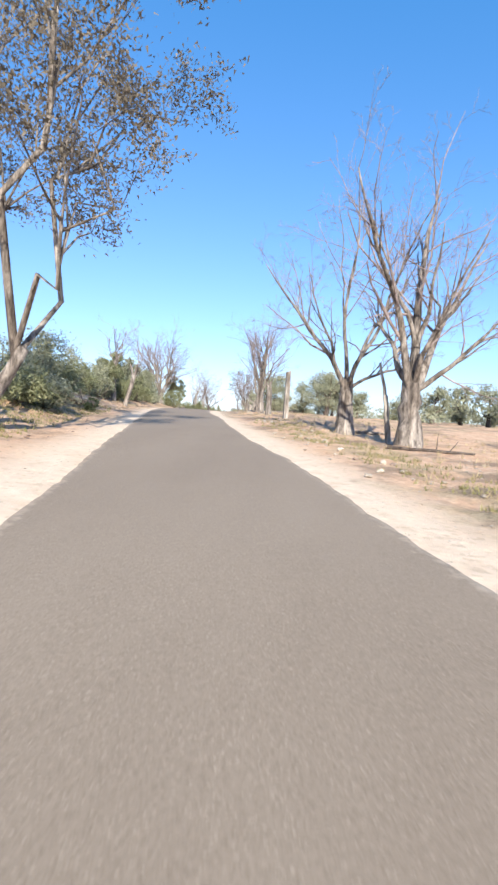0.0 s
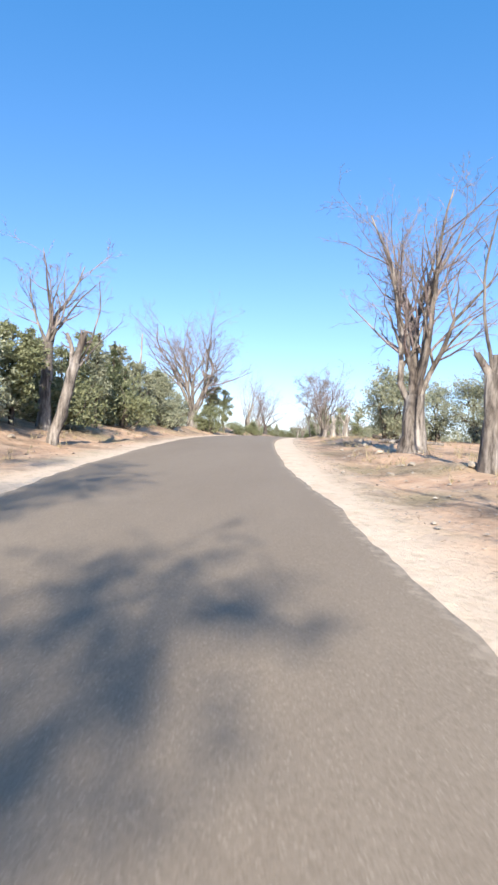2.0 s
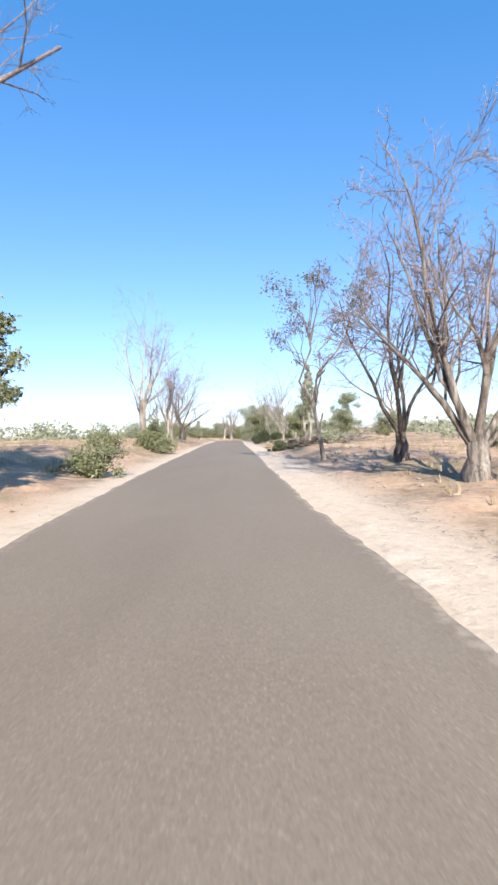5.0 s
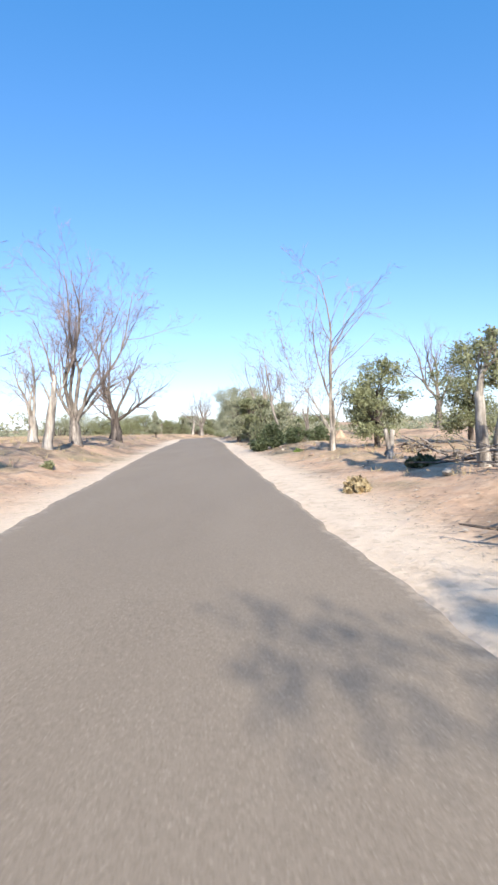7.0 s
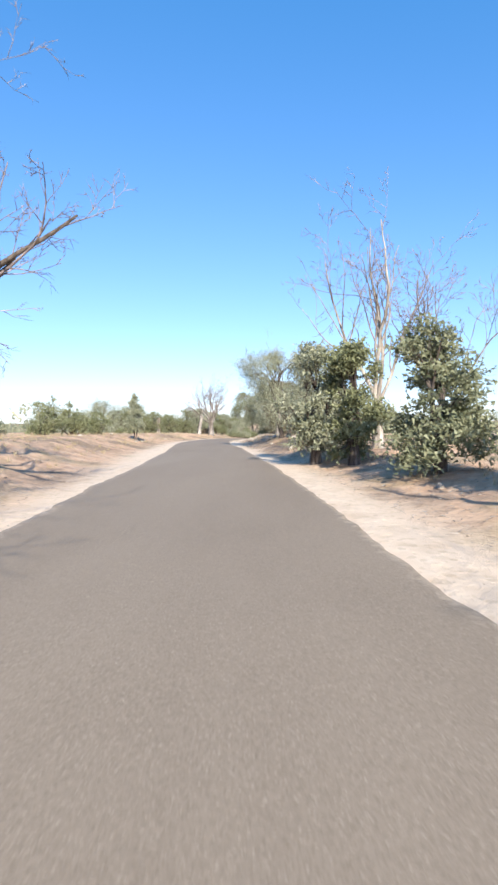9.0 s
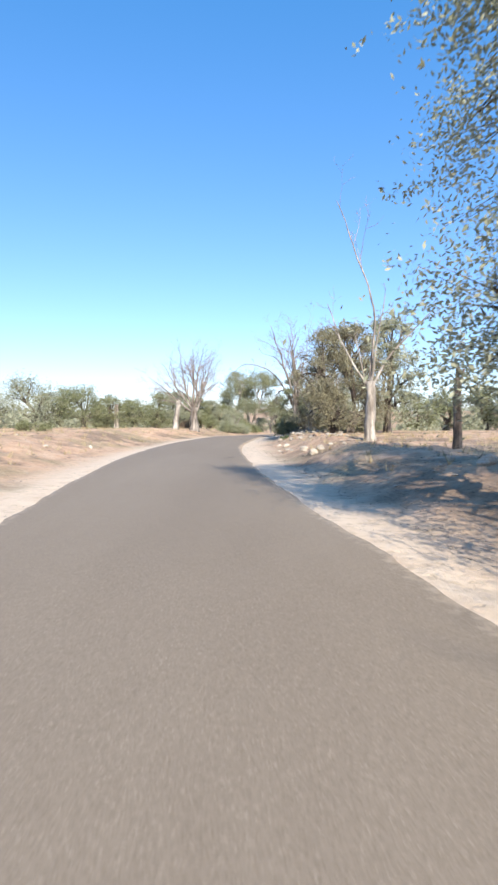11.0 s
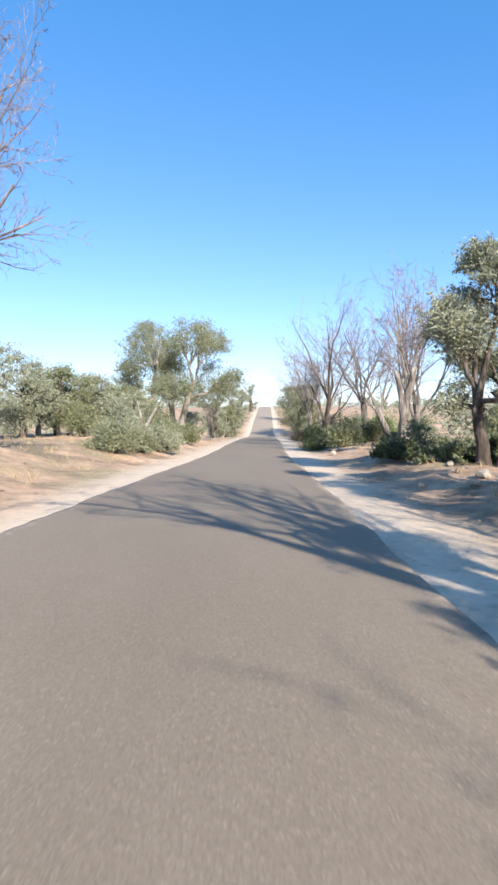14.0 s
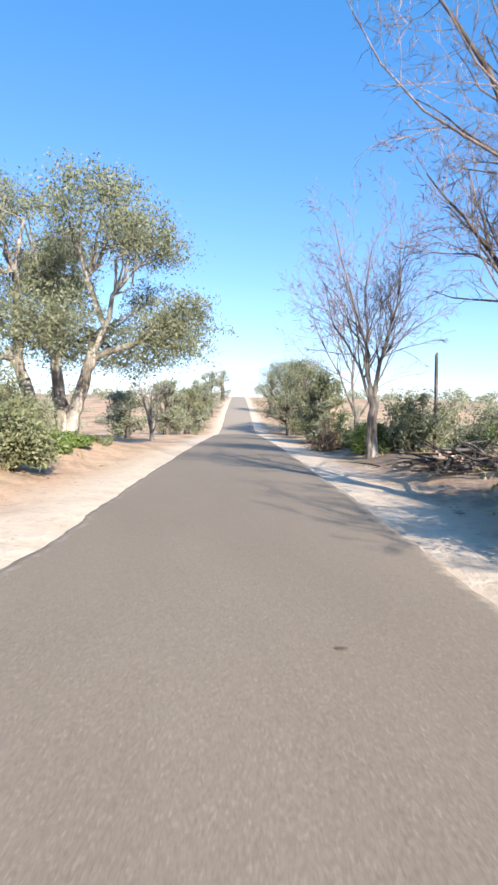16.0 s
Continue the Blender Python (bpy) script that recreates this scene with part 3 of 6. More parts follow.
def leafy_tree(x, y, h, w, r, trunk, label, leaf=None, bark=None, n=5000, size=0.12, stems=((0, 0),), clumps=26, turn=0.0, seed=1, shape="round", rel=0.20, droop=0.35, low=None, name="leafy_tree", hole=0.0, group="", lobes=0, kite=False):
    """A tree with trunk(s), limbs to its clumps and a crown of separate leaves. trunk: bare part of the height; low: where the crown begins."""
    rng = np.random.default_rng(seed)
    leaf, bark = leaf or M_OLIVE, bark or M_DARKBARK
    ob = tagged(empty(name, x, y, turn=turn), label, "tree", group)
    th = trunk * h
    tops = []
    for (sx, lean) in stems:
        V, F, top = trunk_mesh(rng, th, r, lean, 1.3, 0.7, 9)
        V = [(vx + sx, vy, vz) for vx, vy, vz in V]
        part("trunk", mesh_from("trunk", V, F, bark, True), ob)
        tops.append(top + np.array([sx, 0, 0]))
    low = trunk * 0.8 if low is None else low
    z0, z1 = low * h, h
    cl = []
    tries = 0
    while len(cl) < clumps and tries < 4000:
        tries += 1
        u = rng.random()
        z = z0 + (z1 - z0) * u
        if shape == "round":
            half = 0.41 * w * math.sqrt(max(0.04, 1 - ((u - 0.42) / 0.62) ** 2))
        elif shape == "flat":
            half = 0.5 * w * (0.45 + 0.55 * u ** 0.7) * math.sqrt(max(0.05, 1 - max(0, (u - 0.65) / 0.4) ** 2))
        elif shape == "cone":
            half = 0.42 * w * max(0.08, (1 - u) ** 0.75) * (0.75 + 0.25 * min(1, u * 6))
        else:
            half = 0.5 * w
        a = rng.uniform(0, 2 * math.pi)
        q = half * (rng.random() ** 0.45)
        rc = rel * w * rng.uniform(0.55, 1.25) * (0.6 + 0.4 * half / (0.5 * w))
        if shape == "cone":
            rc *= 0.30 + 0.70 * half / (0.42 * w)
        c = np.array([q * math.cos(a), q * math.sin(a), min(z, h - rc * 0.7)])
        if hole and any(np.linalg.norm(c - k) < hole * (rc + kr) for k, kr in cl):
            continue
        cl.append((c, rc))
    if lobes:
        # the clumps gather into lobes with gaps of sky between them
        heads = [max((c for c, _ in cl), key=lambda c: c[2])]
        while len(heads) < lobes:
            heads.append(max((c for c, _ in cl), key=lambda c: min(np.linalg.norm(c - k) for k in heads)))
        near = [heads[int(np.argmin([np.linalg.norm(c - k) for k in heads]))] for c, _ in cl]
        cl = [(k + (c - k) * 0.60, rc) for k, (c, rc) in zip(near, cl)]

    def reach(V, F, pts, r0, r1, sides):
        k = len(pts) - 1
        tube(V, F, pts, [r0 + (r1 - r0) * i / k for i in range(k + 1)], sides, False)

    def bent(a, b, amount):
        m1 = a + (b - a) * 0.3 + np.array([0, 0, 0.10 * np.linalg.norm(b - a)]) + rng.normal(0, amount, 3)
        m2 = a + (b - a) * 0.68 + np.array([0, 0, 0.06 * np.linalg.norm(b - a)]) + rng.normal(0, amount, 3)
        return [a, m1, m2, b]

    def sprays(V, F, a, c, rc, r0):
        for _ in range(4):
            e = c + unit(rng.normal(0, 1, 3)) * rc * 0.95
            s0 = a + (c - a) * rng.uniform(0.45, 0.98)
            tube(V, F, [s0, (s0 + e) / 2 + rng.normal(0, 0.06, 3) * rc, e], [r0, r0 * 0.65, r0 * 0.3], 3, False)

    if shape == "cone":
        V, F = [], []
        tube(V, F, [tops[0] * 0.95, np.array([0, 0, (th + h) / 2]), np.array([0, 0, h * 0.95])], [r * 0.7, r * 0.42, r * 0.1], 6, False)
        for c, rc in cl:
            b = np.array([0, 0, max(th * 0.9, c[2] - 0.35)])
            reach(V, F, bent(b, c, 0.03 * w), max(0.012, r * 0.25), 0.006, 4)
            sprays(V, F, b, c, rc, 0.006)
        part("branchwork", mesh_from("branchwork", V, F, bark, True), ob)
    else:
        m = max(3, min(9, clumps // 6))
        seeds = [cl[0][0]]
        while len(seeds) < m:
            seeds.append(max((c for c, _ in cl), key=lambda c: min(np.linalg.norm(c - k) for k in seeds)))
        sets = [[] for _ in seeds]
        for c, rc in cl:
            sets[int(np.argmin([np.linalg.norm(c - k) for k in seeds]))].append((c, rc))
        for some in sets:
            if not some:
                continue
            mean = np.mean([c for c, _ in some], axis=0)
            b = tops[int(np.argmin([np.linalg.norm(t[:2] - mean[:2]) for t in tops]))] * rng.uniform(0.84, 0.98)
            node = b + (mean - b) * 0.66
            main = bent(b, node, 0.035 * w)
            V, F = [], []
            r0 = max(0.02, r * rng.uniform(0.42, 0.62))
            reach(V, F, main, r0, r0 * 0.5, 7)
            limb = part("limb", mesh_from("limb", V, F, bark, True), ob)
            V, F = [], []
            for c, rc in some:
                s0 = main[2] + (main[3] - main[2]) * rng.random()
                reach(V, F, bent(s0, c, 0.02 * w), r0 * 0.42, max(0.006, r0 * 0.1), 5)
                sprays(V, F, s0, c, rc, max(0.006, r0 * 0.11))
            part("branchwork", mesh_from("branchwork", V, F, bark, True), limb)
    pts = clump_leaves(rng, cl, 1.30 * n)
    pts = pts[pts[:, 2] > 0.03]
    part("crown", leaf_mesh("crown", rng, pts, 0.90 * size, leaf, droop, 0.50, kite), ob)
    return ob


def shrub(x, y, h, w, label, leaf=None, n=1800, size=0.10, seed=1, depth=None, turn=0.0, clumps=14, droop=0.05, name="shrub", group="", stick=None, rel=0.2):
    """A bush that reaches the ground: stems and a loose dome of leaves."""
    rng = np.random.default_rng(seed)
    leaf = leaf or M_OLIVE
    dep = depth or w * 0.8
    ob = tagged(empty(name, x, y, turn=turn), label, "shrub", group)
    cl = []
    for k in range(clumps):
        a, q = rng.uniform(0, 2 * math.pi), rng.random() ** 0.55 * rng.uniform(0.8, 1.2)
        z = h * (0.10 + 0.80 * rng.random() * math.sqrt(max(0.05, 1 - 0.75 * q * q)) * (0.75 + 0.25 * math.sin(2 * a + seed)))
        rc = rel * min(w, h * 1.6) * rng.uniform(0.45, 1.3)
        if k % 4 == 0:
            z, rc, q = z * 1.28, rc * 0.55, q * 1.12
        cl.append((np.array([0.33 * w * q * math.cos(a), 0.33 * dep * q * math.sin(a), z]), rc))
    V, F = [], []
    for c, rc in cl:
        b = np.array([c[0] * 0.3, c[1] * 0.3, -0.02])
        m = (b + c) / 2 + rng.normal(0, 0.04, 3) * w
        tube(V, F, [b, m, c, c + rng.normal(0, 0.5, 3) * rc + np.array([0, 0, rc])], [0.016 + 0.012 * h, 0.012 + 0.007 * h, 0.008, 0.003], 4, False)
    part("stemwork", mesh_from("stemwork", V, F, stick or M_DARKBARK, True), ob)
    pts = clump_leaves(rng, cl, 0.92 * n, 0.85)
    pts = pts[pts[:, 2] > 0.01]
    part("foliage", leaf_mesh("foliage", rng, pts, 0.92 * size, leaf, droop, 0.52), ob)
    return ob


def rock_mesh(rng, sx, sy, sz, name="rock", mat=None):
    bm = bmesh.new()
    bmesh.ops.create_icosphere(bm, subdivisions=2 if max(sx, sy) > 0.22 else 1, radius=0.5)
    o = Vector(rng.uniform(-50, 50, 3))
    for v in bm.verts:
        k = 1 + 0.45 * noise.noise(v.co * 2.2 + o) + 0.2 * noise.noise(v.co * 5 + o)
        v.co = Vector((v.co.x * k * sx, v.co.y * k * sy, max(v.co.z, -0.3) * k * sz))
    me = bpy.data.meshes.new(name)
    bm.to_mesh(me)
    bm.free()
    me.materials.append(mat or M_STONE)
    return me


ROCKS = [rock_mesh(np.random.default_rng(k), 1.0, 0.75 + 0.1 * (k % 3), 0.55 + 0.1 * (k % 4)) for k in range(6)]
DARK_ROCKS = [rock_mesh(np.random.default_rng(40 + k), 1.0, 0.8, 0.6, mat=M_DARKSTONE) for k in range(3)]


def rock(x, y, size, seed=0, dark=False, label="pale weathered rock on the dry roadside", group="rocks by the road"):
    rng = np.random.default_rng(seed)
    pool = DARK_ROCKS if dark else ROCKS
    ob = new("rock", pool[seed % len(pool)])
    k = size * rng.uniform(0.85, 1.15)
    ob.matrix_basis = pose(x, y, ground(x, y) + 0.10 * k, rng.uniform(-12, 12), rng.uniform(-12, 12), rng.uniform(0, 360)) @ Matrix.Diagonal((k, k, k, 1))
    return tagged(ob, "dark brown rock half sunk in the soil" if dark else label, "rock", group)


def log(x, y, length, r, turn, label, seed=1, mat=None, name="fallen_log", stubs=2, pitch=0.0):
    rng = np.random.default_rng(seed)
    mat = mat or M_BARK
    ob = tagged(empty(name, x, y, ground(x, y) + r * 0.75, turn), label, "log")
    V, F = [], []
    n = 7
    pts = [np.array([length * (i / n - 0.5), rng.normal() * r * 0.5, rng.normal() * r * 0.15 + math.tan(math.radians(pitch)) * length * (i / n)]) for i in range(n + 1)]
    tube(V, F, pts, [r * (1 - 0.45 * i / n) * rng.uniform(0.9, 1.1) for i in range(n + 1)], 9)
    F.append(tuple(reversed(range(9))))
    part("stem", mesh_from("stem", V, F, mat, True), ob)
    for k in range(stubs):
        i = rng.integers(2, n)
        V, F = [], []
        d = unit(np.array([rng.normal() * 0.6 + 0.4, rng.normal(), abs(rng.normal()) + 0.3]))
        tube(V, F, curve_path(rng, pts[i], d, length * rng.uniform(0.15, 0.35), 4, 0.15, 0.02), [r * 0.35, r * 0.3, r * 0.22, r * 0.14, r * 0.06], 5)
        part("branch_stub", mesh_from("branch_stub", V, F, mat, True), ob)
    return ob


def brush_pile(x, y, w, h, label, seed=1, mat=None, n=40, turn=0.0, leaf=None, leaves=0):
    """A heap of cut branches."""
    rng = np.random.default_rng(seed)
    ob = tagged(empty("brush_pile", x, y, turn=turn), label, "brush pile")
    for _ in range(n):
        V, F = [], []
        p = np.array([rng.normal() * w * 0.24, rng.normal() * w * 0.16, abs(rng.normal()) * h * 0.4 + 0.04])
        d = np.array([rng.normal(), rng.normal() * 0.6, rng.normal() * 0.22])
        cp = curve_path(rng, p, d, w * rng.uniform(0.25, 0.6), 4, 0.14, -0.02)
        cp = [np.array([q[0], q[1], max(q[2], 0.02)]) for q in cp]
        r0 = rng.uniform(0.012, 0.04)
        tube(V, F, cp, [r0, r0 * 0.85, r0 * 0.65, r0 * 0.45, r0 * 0.2], 4, False)
        part("stick", mesh_from("stick", V, F, mat or M_BARK, True), ob)
    if leaves:
        q = rng.normal(0, 1, (leaves, 3)) * np.array([w * 0.25, w * 0.16, h * 0.3])
        q[:, 2] = np.abs(q[:, 2]) + 0.02
        part("dead_foliage", leaf_mesh("dead_foliage", rng, q, 0.10, leaf or M_DRYLEAF, 0.1), ob)
    return ob


def post(x, y, h, w, label, mat=None, name="fence_post", lean=0.0, turn=20.0, top_cut=True, seed=1):
    """A rough squared post with a worn, slanting head."""
    rng = np.random.default_rng(seed)
    bm = bmesh.new()
    bmesh.ops.create_cube(bm, size=1.0)
    bmesh.ops.subdivide_edges(bm, edges=[e for e in bm.edges if abs(e.verts[0].co.z - e.verts[1].co.z) > 0.5], cuts=5)
    for v in bm.verts:
        u = v.co.z + 0.5
        k = w * (1.0 - 0.12 * u)
        v.co = Vector((v.co.x * k + rng.normal() * w * 0.03 + math.tan(math.radians(lean)) * u * h, v.co.y * k + rng.normal() * w * 0.03, u * h * (1 + (0.03 * v.co.x if top_cut and u > 0.95 else 0))))
    bmesh.ops.bevel(bm, geom=[e for e in bm.edges], offset=w * 0.06, segments=1, affect="EDGES")
    me = bpy.data.meshes.new(name)
    bm.to_mesh(me)
    bm.free()
    me.materials.append(mat or M_PALE)
    ob = new(name, me)
    ob.matrix_basis = pose(x, y, ground(x, y) - 0.05, 0, 0, turn)
    return tagged(ob, label, "post")


def earth_mound(x, y, w, h, label, seed=1):
    """A slumped heap of loose soil."""
    V, F = [], []
    rings, around = 9, 28
    for i in range(rings + 1):
        u = i / rings
        for j in range(around):
            a = 2 * math.pi * j / around
            q = 0.5 * w * u * (1 + 0.22 * hum(math.cos(a) * 2, math.sin(a) * 2, 1.0, seed * 1.7))
            z = h * (math.cos(math.pi * u) * 0.5 + 0.5) * (1 + 0.35 * hum(q * math.cos(a), q * math.sin(a), 2.2, seed * 0.9)) - 0.06 * u
            V.append((q * math.cos(a), 0.7 * q * math.sin(a), z))
    for i in range(rings):
        for j in range(around):
            k = (j + 1) % around
            F.append((i * around + j, i * around + k, (i + 1) * around + k, (i + 1) * around + j))
    ob = new("earth_mound", mesh_from("earth_mound", V, F, M_EARTH, True))
    ob.matrix_basis = pose(x, y, ground(x, y) - 0.02, 0, 0, seed * 37.0)
    return tagged(ob, label, "earth mound")


# ---------------------------------------------------------------- things along the road

# first stretch: by the rise
leafy_tree(-7.40, 12.00, 13.36, 14.6, 0.185, 0.13, 'tall half-bare gum with sparse brownish hanging leaves', turn=5, leaf=M_GUMBROWN, bark=M_BARK, n=15000, size=0.12, stems=((-0.7, 4), (-0.1, 13), (0.4, 22), (0.8, 30)), clumps=60, shape='round', rel=0.07, droop=0.5, low=0.38, hole=0.8, seed=11)
bare_tree(4.53, 18.97, 10.86, 0.386, 0.2, ((6, 10, 1, 0.6), (-22, -15, 0.88, 0.45), (-6, 25, 0.62, 0.4), (34, 10, 0.72, 0.5), (62, -15, 0.4, 0.32), (18, -25, 0.66, 0.3)), 'large dead tree with bleached split trunk', turn=5, bark=M_BARK, counts=(6, 5, 3), seed=12)
bare_tree(2.62, 23.85, 10.59, 0.345, 0.23, ((-38, 10, 0.78, 0.42), (-3, 5, 1.2, 0.32), (9, -10, 1.08, 0.34), (24, 10, 0.8, 0.33), (48, -10, 0.45, 0.28), (-15, -20, 0.7, 0.3)), 'dead tree with dark forked trunk', turn=5, bark=M_BARK, counts=(6, 5, 3), seed=13)
stump_tree(4.11, 20.32, 2.97, 0.104, ((-12, 0, 1, 0.7),), 'thin pale leaning dead stem', turn=5, lean=-9, fork=0.6, seed=14)
post(-0.41, 33.14, 2.95, 0.283, 'square weathered pale post on the verge', lean=0.5, seed=15)
bare_tree(-3.00, 42.39, 7.80, 0.345, 0.22, ((-34, 10, 0.74, 0.35), (-17, -10, 0.95, 0.42), (-8, 15, 0.9, 0.4), (0, -10, 1, 0.45), (8, 12, 0.97, 0.42), (16, -8, 0.92, 0.38), (26, 10, 0.8, 0.33)), 'bare tree with a fan of upright limbs', turn=12, bark=M_BARK, counts=(7, 5, 4), fine=0.005, seed=16)
stump_tree(-1.86, 37.67, 2.48, 0.196, ((-14, 0, 1, 0.5), (12, 5, 0.96, 0.55), (-5, 8, 2.3, 0.22), (9, -5, 2, 0.2)), 'broken pale trunk with two thin shoots', turn=12, fork=0.8, wisps=5, bark=M_BARK, seed=17)
leafy_tree(-3.05, 56.65, 4.05, 4.40, 0.123, 0.3, 'round grey-green tree behind the verge', turn=10, leaf=M_GREY, n=7500, size=0.13, low=0.1, rel=0.2, stems=((-0.3, -8), (0.2, 6)), seed=18)
leafy_tree(2.57, 53.25, 4.30, 4.60, 0.237, 0.3, 'grey-green tree on a short trunk', turn=12, leaf=M_GREY, n=7500, size=0.12, low=0.18, rel=0.16, clumps=40, seed=19)
leafy_tree(5.00, 46.69, 2.25, 2.58, 0.161, 0.3, 'small grey-green tree on the red bank', turn=12, leaf=M_GREY, n=3200, size=0.11, low=0.2, rel=0.18, seed=20)
shrub(-13.04, 25.82, 3.55, 4.28, 'dense olive-green roadside shrub', turn=10, leaf=M_GREY, n=4600, size=0.13, clumps=20, group='shrubs on the bank', seed=21)
shrub(-14.12, 29.85, 3.59, 3.77, 'dense olive-green roadside shrub', turn=10, leaf=M_GREY, n=4600, size=0.13, clumps=20, group='shrubs on the bank', seed=22)
shrub(-15.39, 35.26, 3.54, 3.98, 'dense olive-green roadside shrub', turn=10, leaf=M_GREY, n=4600, size=0.13, clumps=20, group='shrubs on the bank', seed=23)
shrub(-14.90, 38.18, 3.16, 3.65, 'dense olive-green roadside shrub', turn=10, leaf=M_GREY, n=4600, size=0.13, clumps=20, group='shrubs on the bank', seed=24)
shrub(-15.58, 43.70, 3.09, 4.26, 'dense olive-green roadside shrub', turn=10, leaf=M_OLIVE, n=4600, size=0.13, clumps=20, group='shrubs on the bank', seed=25)
shrub(-15.76, 49.31, 3.01, 4.88, 'dense olive-green roadside shrub', turn=10, leaf=M_OLIVE, n=4600, size=0.13, clumps=20, group='shrubs on the bank', seed=26)
shrub(-16.54, 57.64, 2.22, 3.10, 'dense olive-green roadside shrub', turn=10, leaf=M_GREY, n=3200, size=0.13, clumps=20, group='shrubs on the bank', seed=27)
shrub(-16.31, 66.15, 2.43, 2.99, 'dense olive-green roadside shrub', turn=10, leaf=M_OLIVE, n=3200, size=0.13, clumps=20, group='shrubs on the bank', seed=28)
shrub(-12.09, 22.43, 3.13, 3.87, 'dense olive-green bush on the bank', turn=5, leaf=M_GREY, n=4600, size=0.12, clumps=22, group='shrubs on the bank', seed=29)
shrub(-12.56, 25.17, 3.09, 3.61, 'dense olive-green bush on the bank', turn=5, leaf=M_GREY, n=4600, size=0.12, clumps=22, group='shrubs on the bank', seed=30)
shrub(-13.46, 29.26, 2.92, 3.77, 'dense olive-green bush on the bank', turn=5, leaf=M_OLIVE, n=4600, size=0.12, clumps=22, group='shrubs on the bank', seed=31)
shrub(-14.82, 34.69, 2.60, 3.95, 'dense olive-green bush on the bank', turn=5, leaf=M_OLIVE, n=4600, size=0.12, clumps=22, group='shrubs on the bank', seed=32)
shrub(-15.53, 40.20, 2.31, 3.99, 'dense olive-green bush on the bank', turn=5, leaf=M_GREY, n=4600, size=0.12, clumps=22, group='shrubs on the bank', seed=33)
shrub(-9.62, 18.51, 1.53, 3.46, 'dense olive-green bush on the bank', turn=5, leaf=M_OLIVE, n=4600, size=0.12, clumps=22, group='shrubs on the bank', seed=34)
shrub(-9.54, 20.61, 1.54, 3.24, 'dense olive-green bush on the bank', turn=5, leaf=M_GREY, n=4600, size=0.12, clumps=22, group='shrubs on the bank', seed=35)
leafy_tree(10.17, 54.30, 3.01, 3.34, 0.222, 0.25, 'low grey-green tree on the far field', turn=5, leaf=M_GREY, n=2200, size=0.16, low=0.1, rel=0.18, clumps=24, group='trees on the far field', seed=36)
leafy_tree(11.72, 48.90, 3.19, 3.48, 0.199, 0.25, 'low grey-green tree on the far field', turn=5, leaf=M_GREY, n=2200, size=0.16, low=0.1, rel=0.18, clumps=24, group='trees on the far field', seed=37)
leafy_tree(14.96, 52.06, 3.72, 3.69, 0.211, 0.25, 'low grey-green tree on the far field', turn=5, leaf=M_GREY, n=2200, size=0.16, low=0.1, rel=0.18, clumps=24, group='trees on the far field', seed=38)
leafy_tree(15.76, 46.57, 3.70, 3.75, 0.187, 0.25, 'low grey-green tree on the far field', turn=5, leaf=M_GREY, n=2200, size=0.16, low=0.1, rel=0.18, clumps=24, group='trees on the far field', seed=39)
leafy_tree(16.60, 43.87, 3.46, 3.51, 0.176, 0.25, 'low grey-green tree on the far field', turn=5, leaf=M_GREY, n=2200, size=0.16, low=0.1, rel=0.18, clumps=24, group='trees on the far field', seed=40)
shrub(-9.93, 26.34, 0.85, 1.09, 'low rounded dark shrub on the bank', turn=5, leaf=M_DARKLEAF, n=900, seed=41)
bare_tree(-15.00, 42.38, 6.96, 0.211, 0.42, ((-8, 0, 0.95, 0.5), (3, 10, 1, 0.6), (-16, -10, 0.8, 0.35), (10, 5, 0.7, 0.3)), 'bare tree with upright broken stems', turn=11, bark=M_BARK, counts=(5, 4, 3), seed=42)
stump_tree(-13.11, 39.95, 3.30, 0.162, ((8, 0, 1, 0.8), (28, 5, 1.45, 0.25), (35, 5, 1.15, 0.2), (-10, 5, 1.02, 0.5)), 'leaning pollarded trunk with one long branch', turn=11, lean=14, fork=0.72, wisps=4, bark=M_BARK, seed=43)
leafy_tree(-16.51, 50.12, 4.07, 0.94, 0.082, 0.3, 'slender dark conifer in the hedge', turn=10, leaf=M_DARKLEAF, n=3000, size=0.1, shape='cone', clumps=64, low=0.4, rel=0.27, seed=44)
leafy_tree(-15.25, 46.30, 3.96, 1.04, 0.065, 0.25, 'slender dark conifer in the hedge', turn=10, leaf=M_GREY, n=3600, size=0.1, shape='cone', clumps=64, low=0.3, rel=0.27, seed=45)
leafy_tree(-16.26, 50.96, 2.85, 0.73, 0.085, 0.2, 'narrow dark evergreen among shrubs', turn=10, leaf=M_DARKLEAF, n=2400, size=0.1, shape='cone', clumps=64, low=0.05, rel=0.27, seed=46)
stump_tree(-17.51, 55.41, 5.36, 0.079, ((0, 0, 1, 0.8),), 'thin dead pole of a tree', turn=10, fork=0.7, wisps=3, seed=47)
shrub(-16.57, 48.66, 1.54, 2.22, 'dense olive-green roadside shrub', turn=10, leaf=M_OLIVE, n=4200, size=0.12, clumps=18, group='shrubs on the bank', seed=48)
shrub(-18.20, 49.75, 1.93, 2.13, 'dense olive-green roadside shrub', turn=10, leaf=M_OLIVE, n=4200, size=0.12, clumps=18, group='shrubs on the bank', seed=49)
shrub(-17.18, 54.18, 2.33, 1.85, 'dense olive-green roadside shrub', turn=10, leaf=M_GREY, n=4200, size=0.12, clumps=18, group='shrubs on the bank', seed=50)
shrub(-17.14, 57.01, 3.30, 3.00, 'dense olive-green roadside shrub', turn=10, leaf=M_GREY, n=4200, size=0.12, clumps=18, group='shrubs on the bank', seed=51)
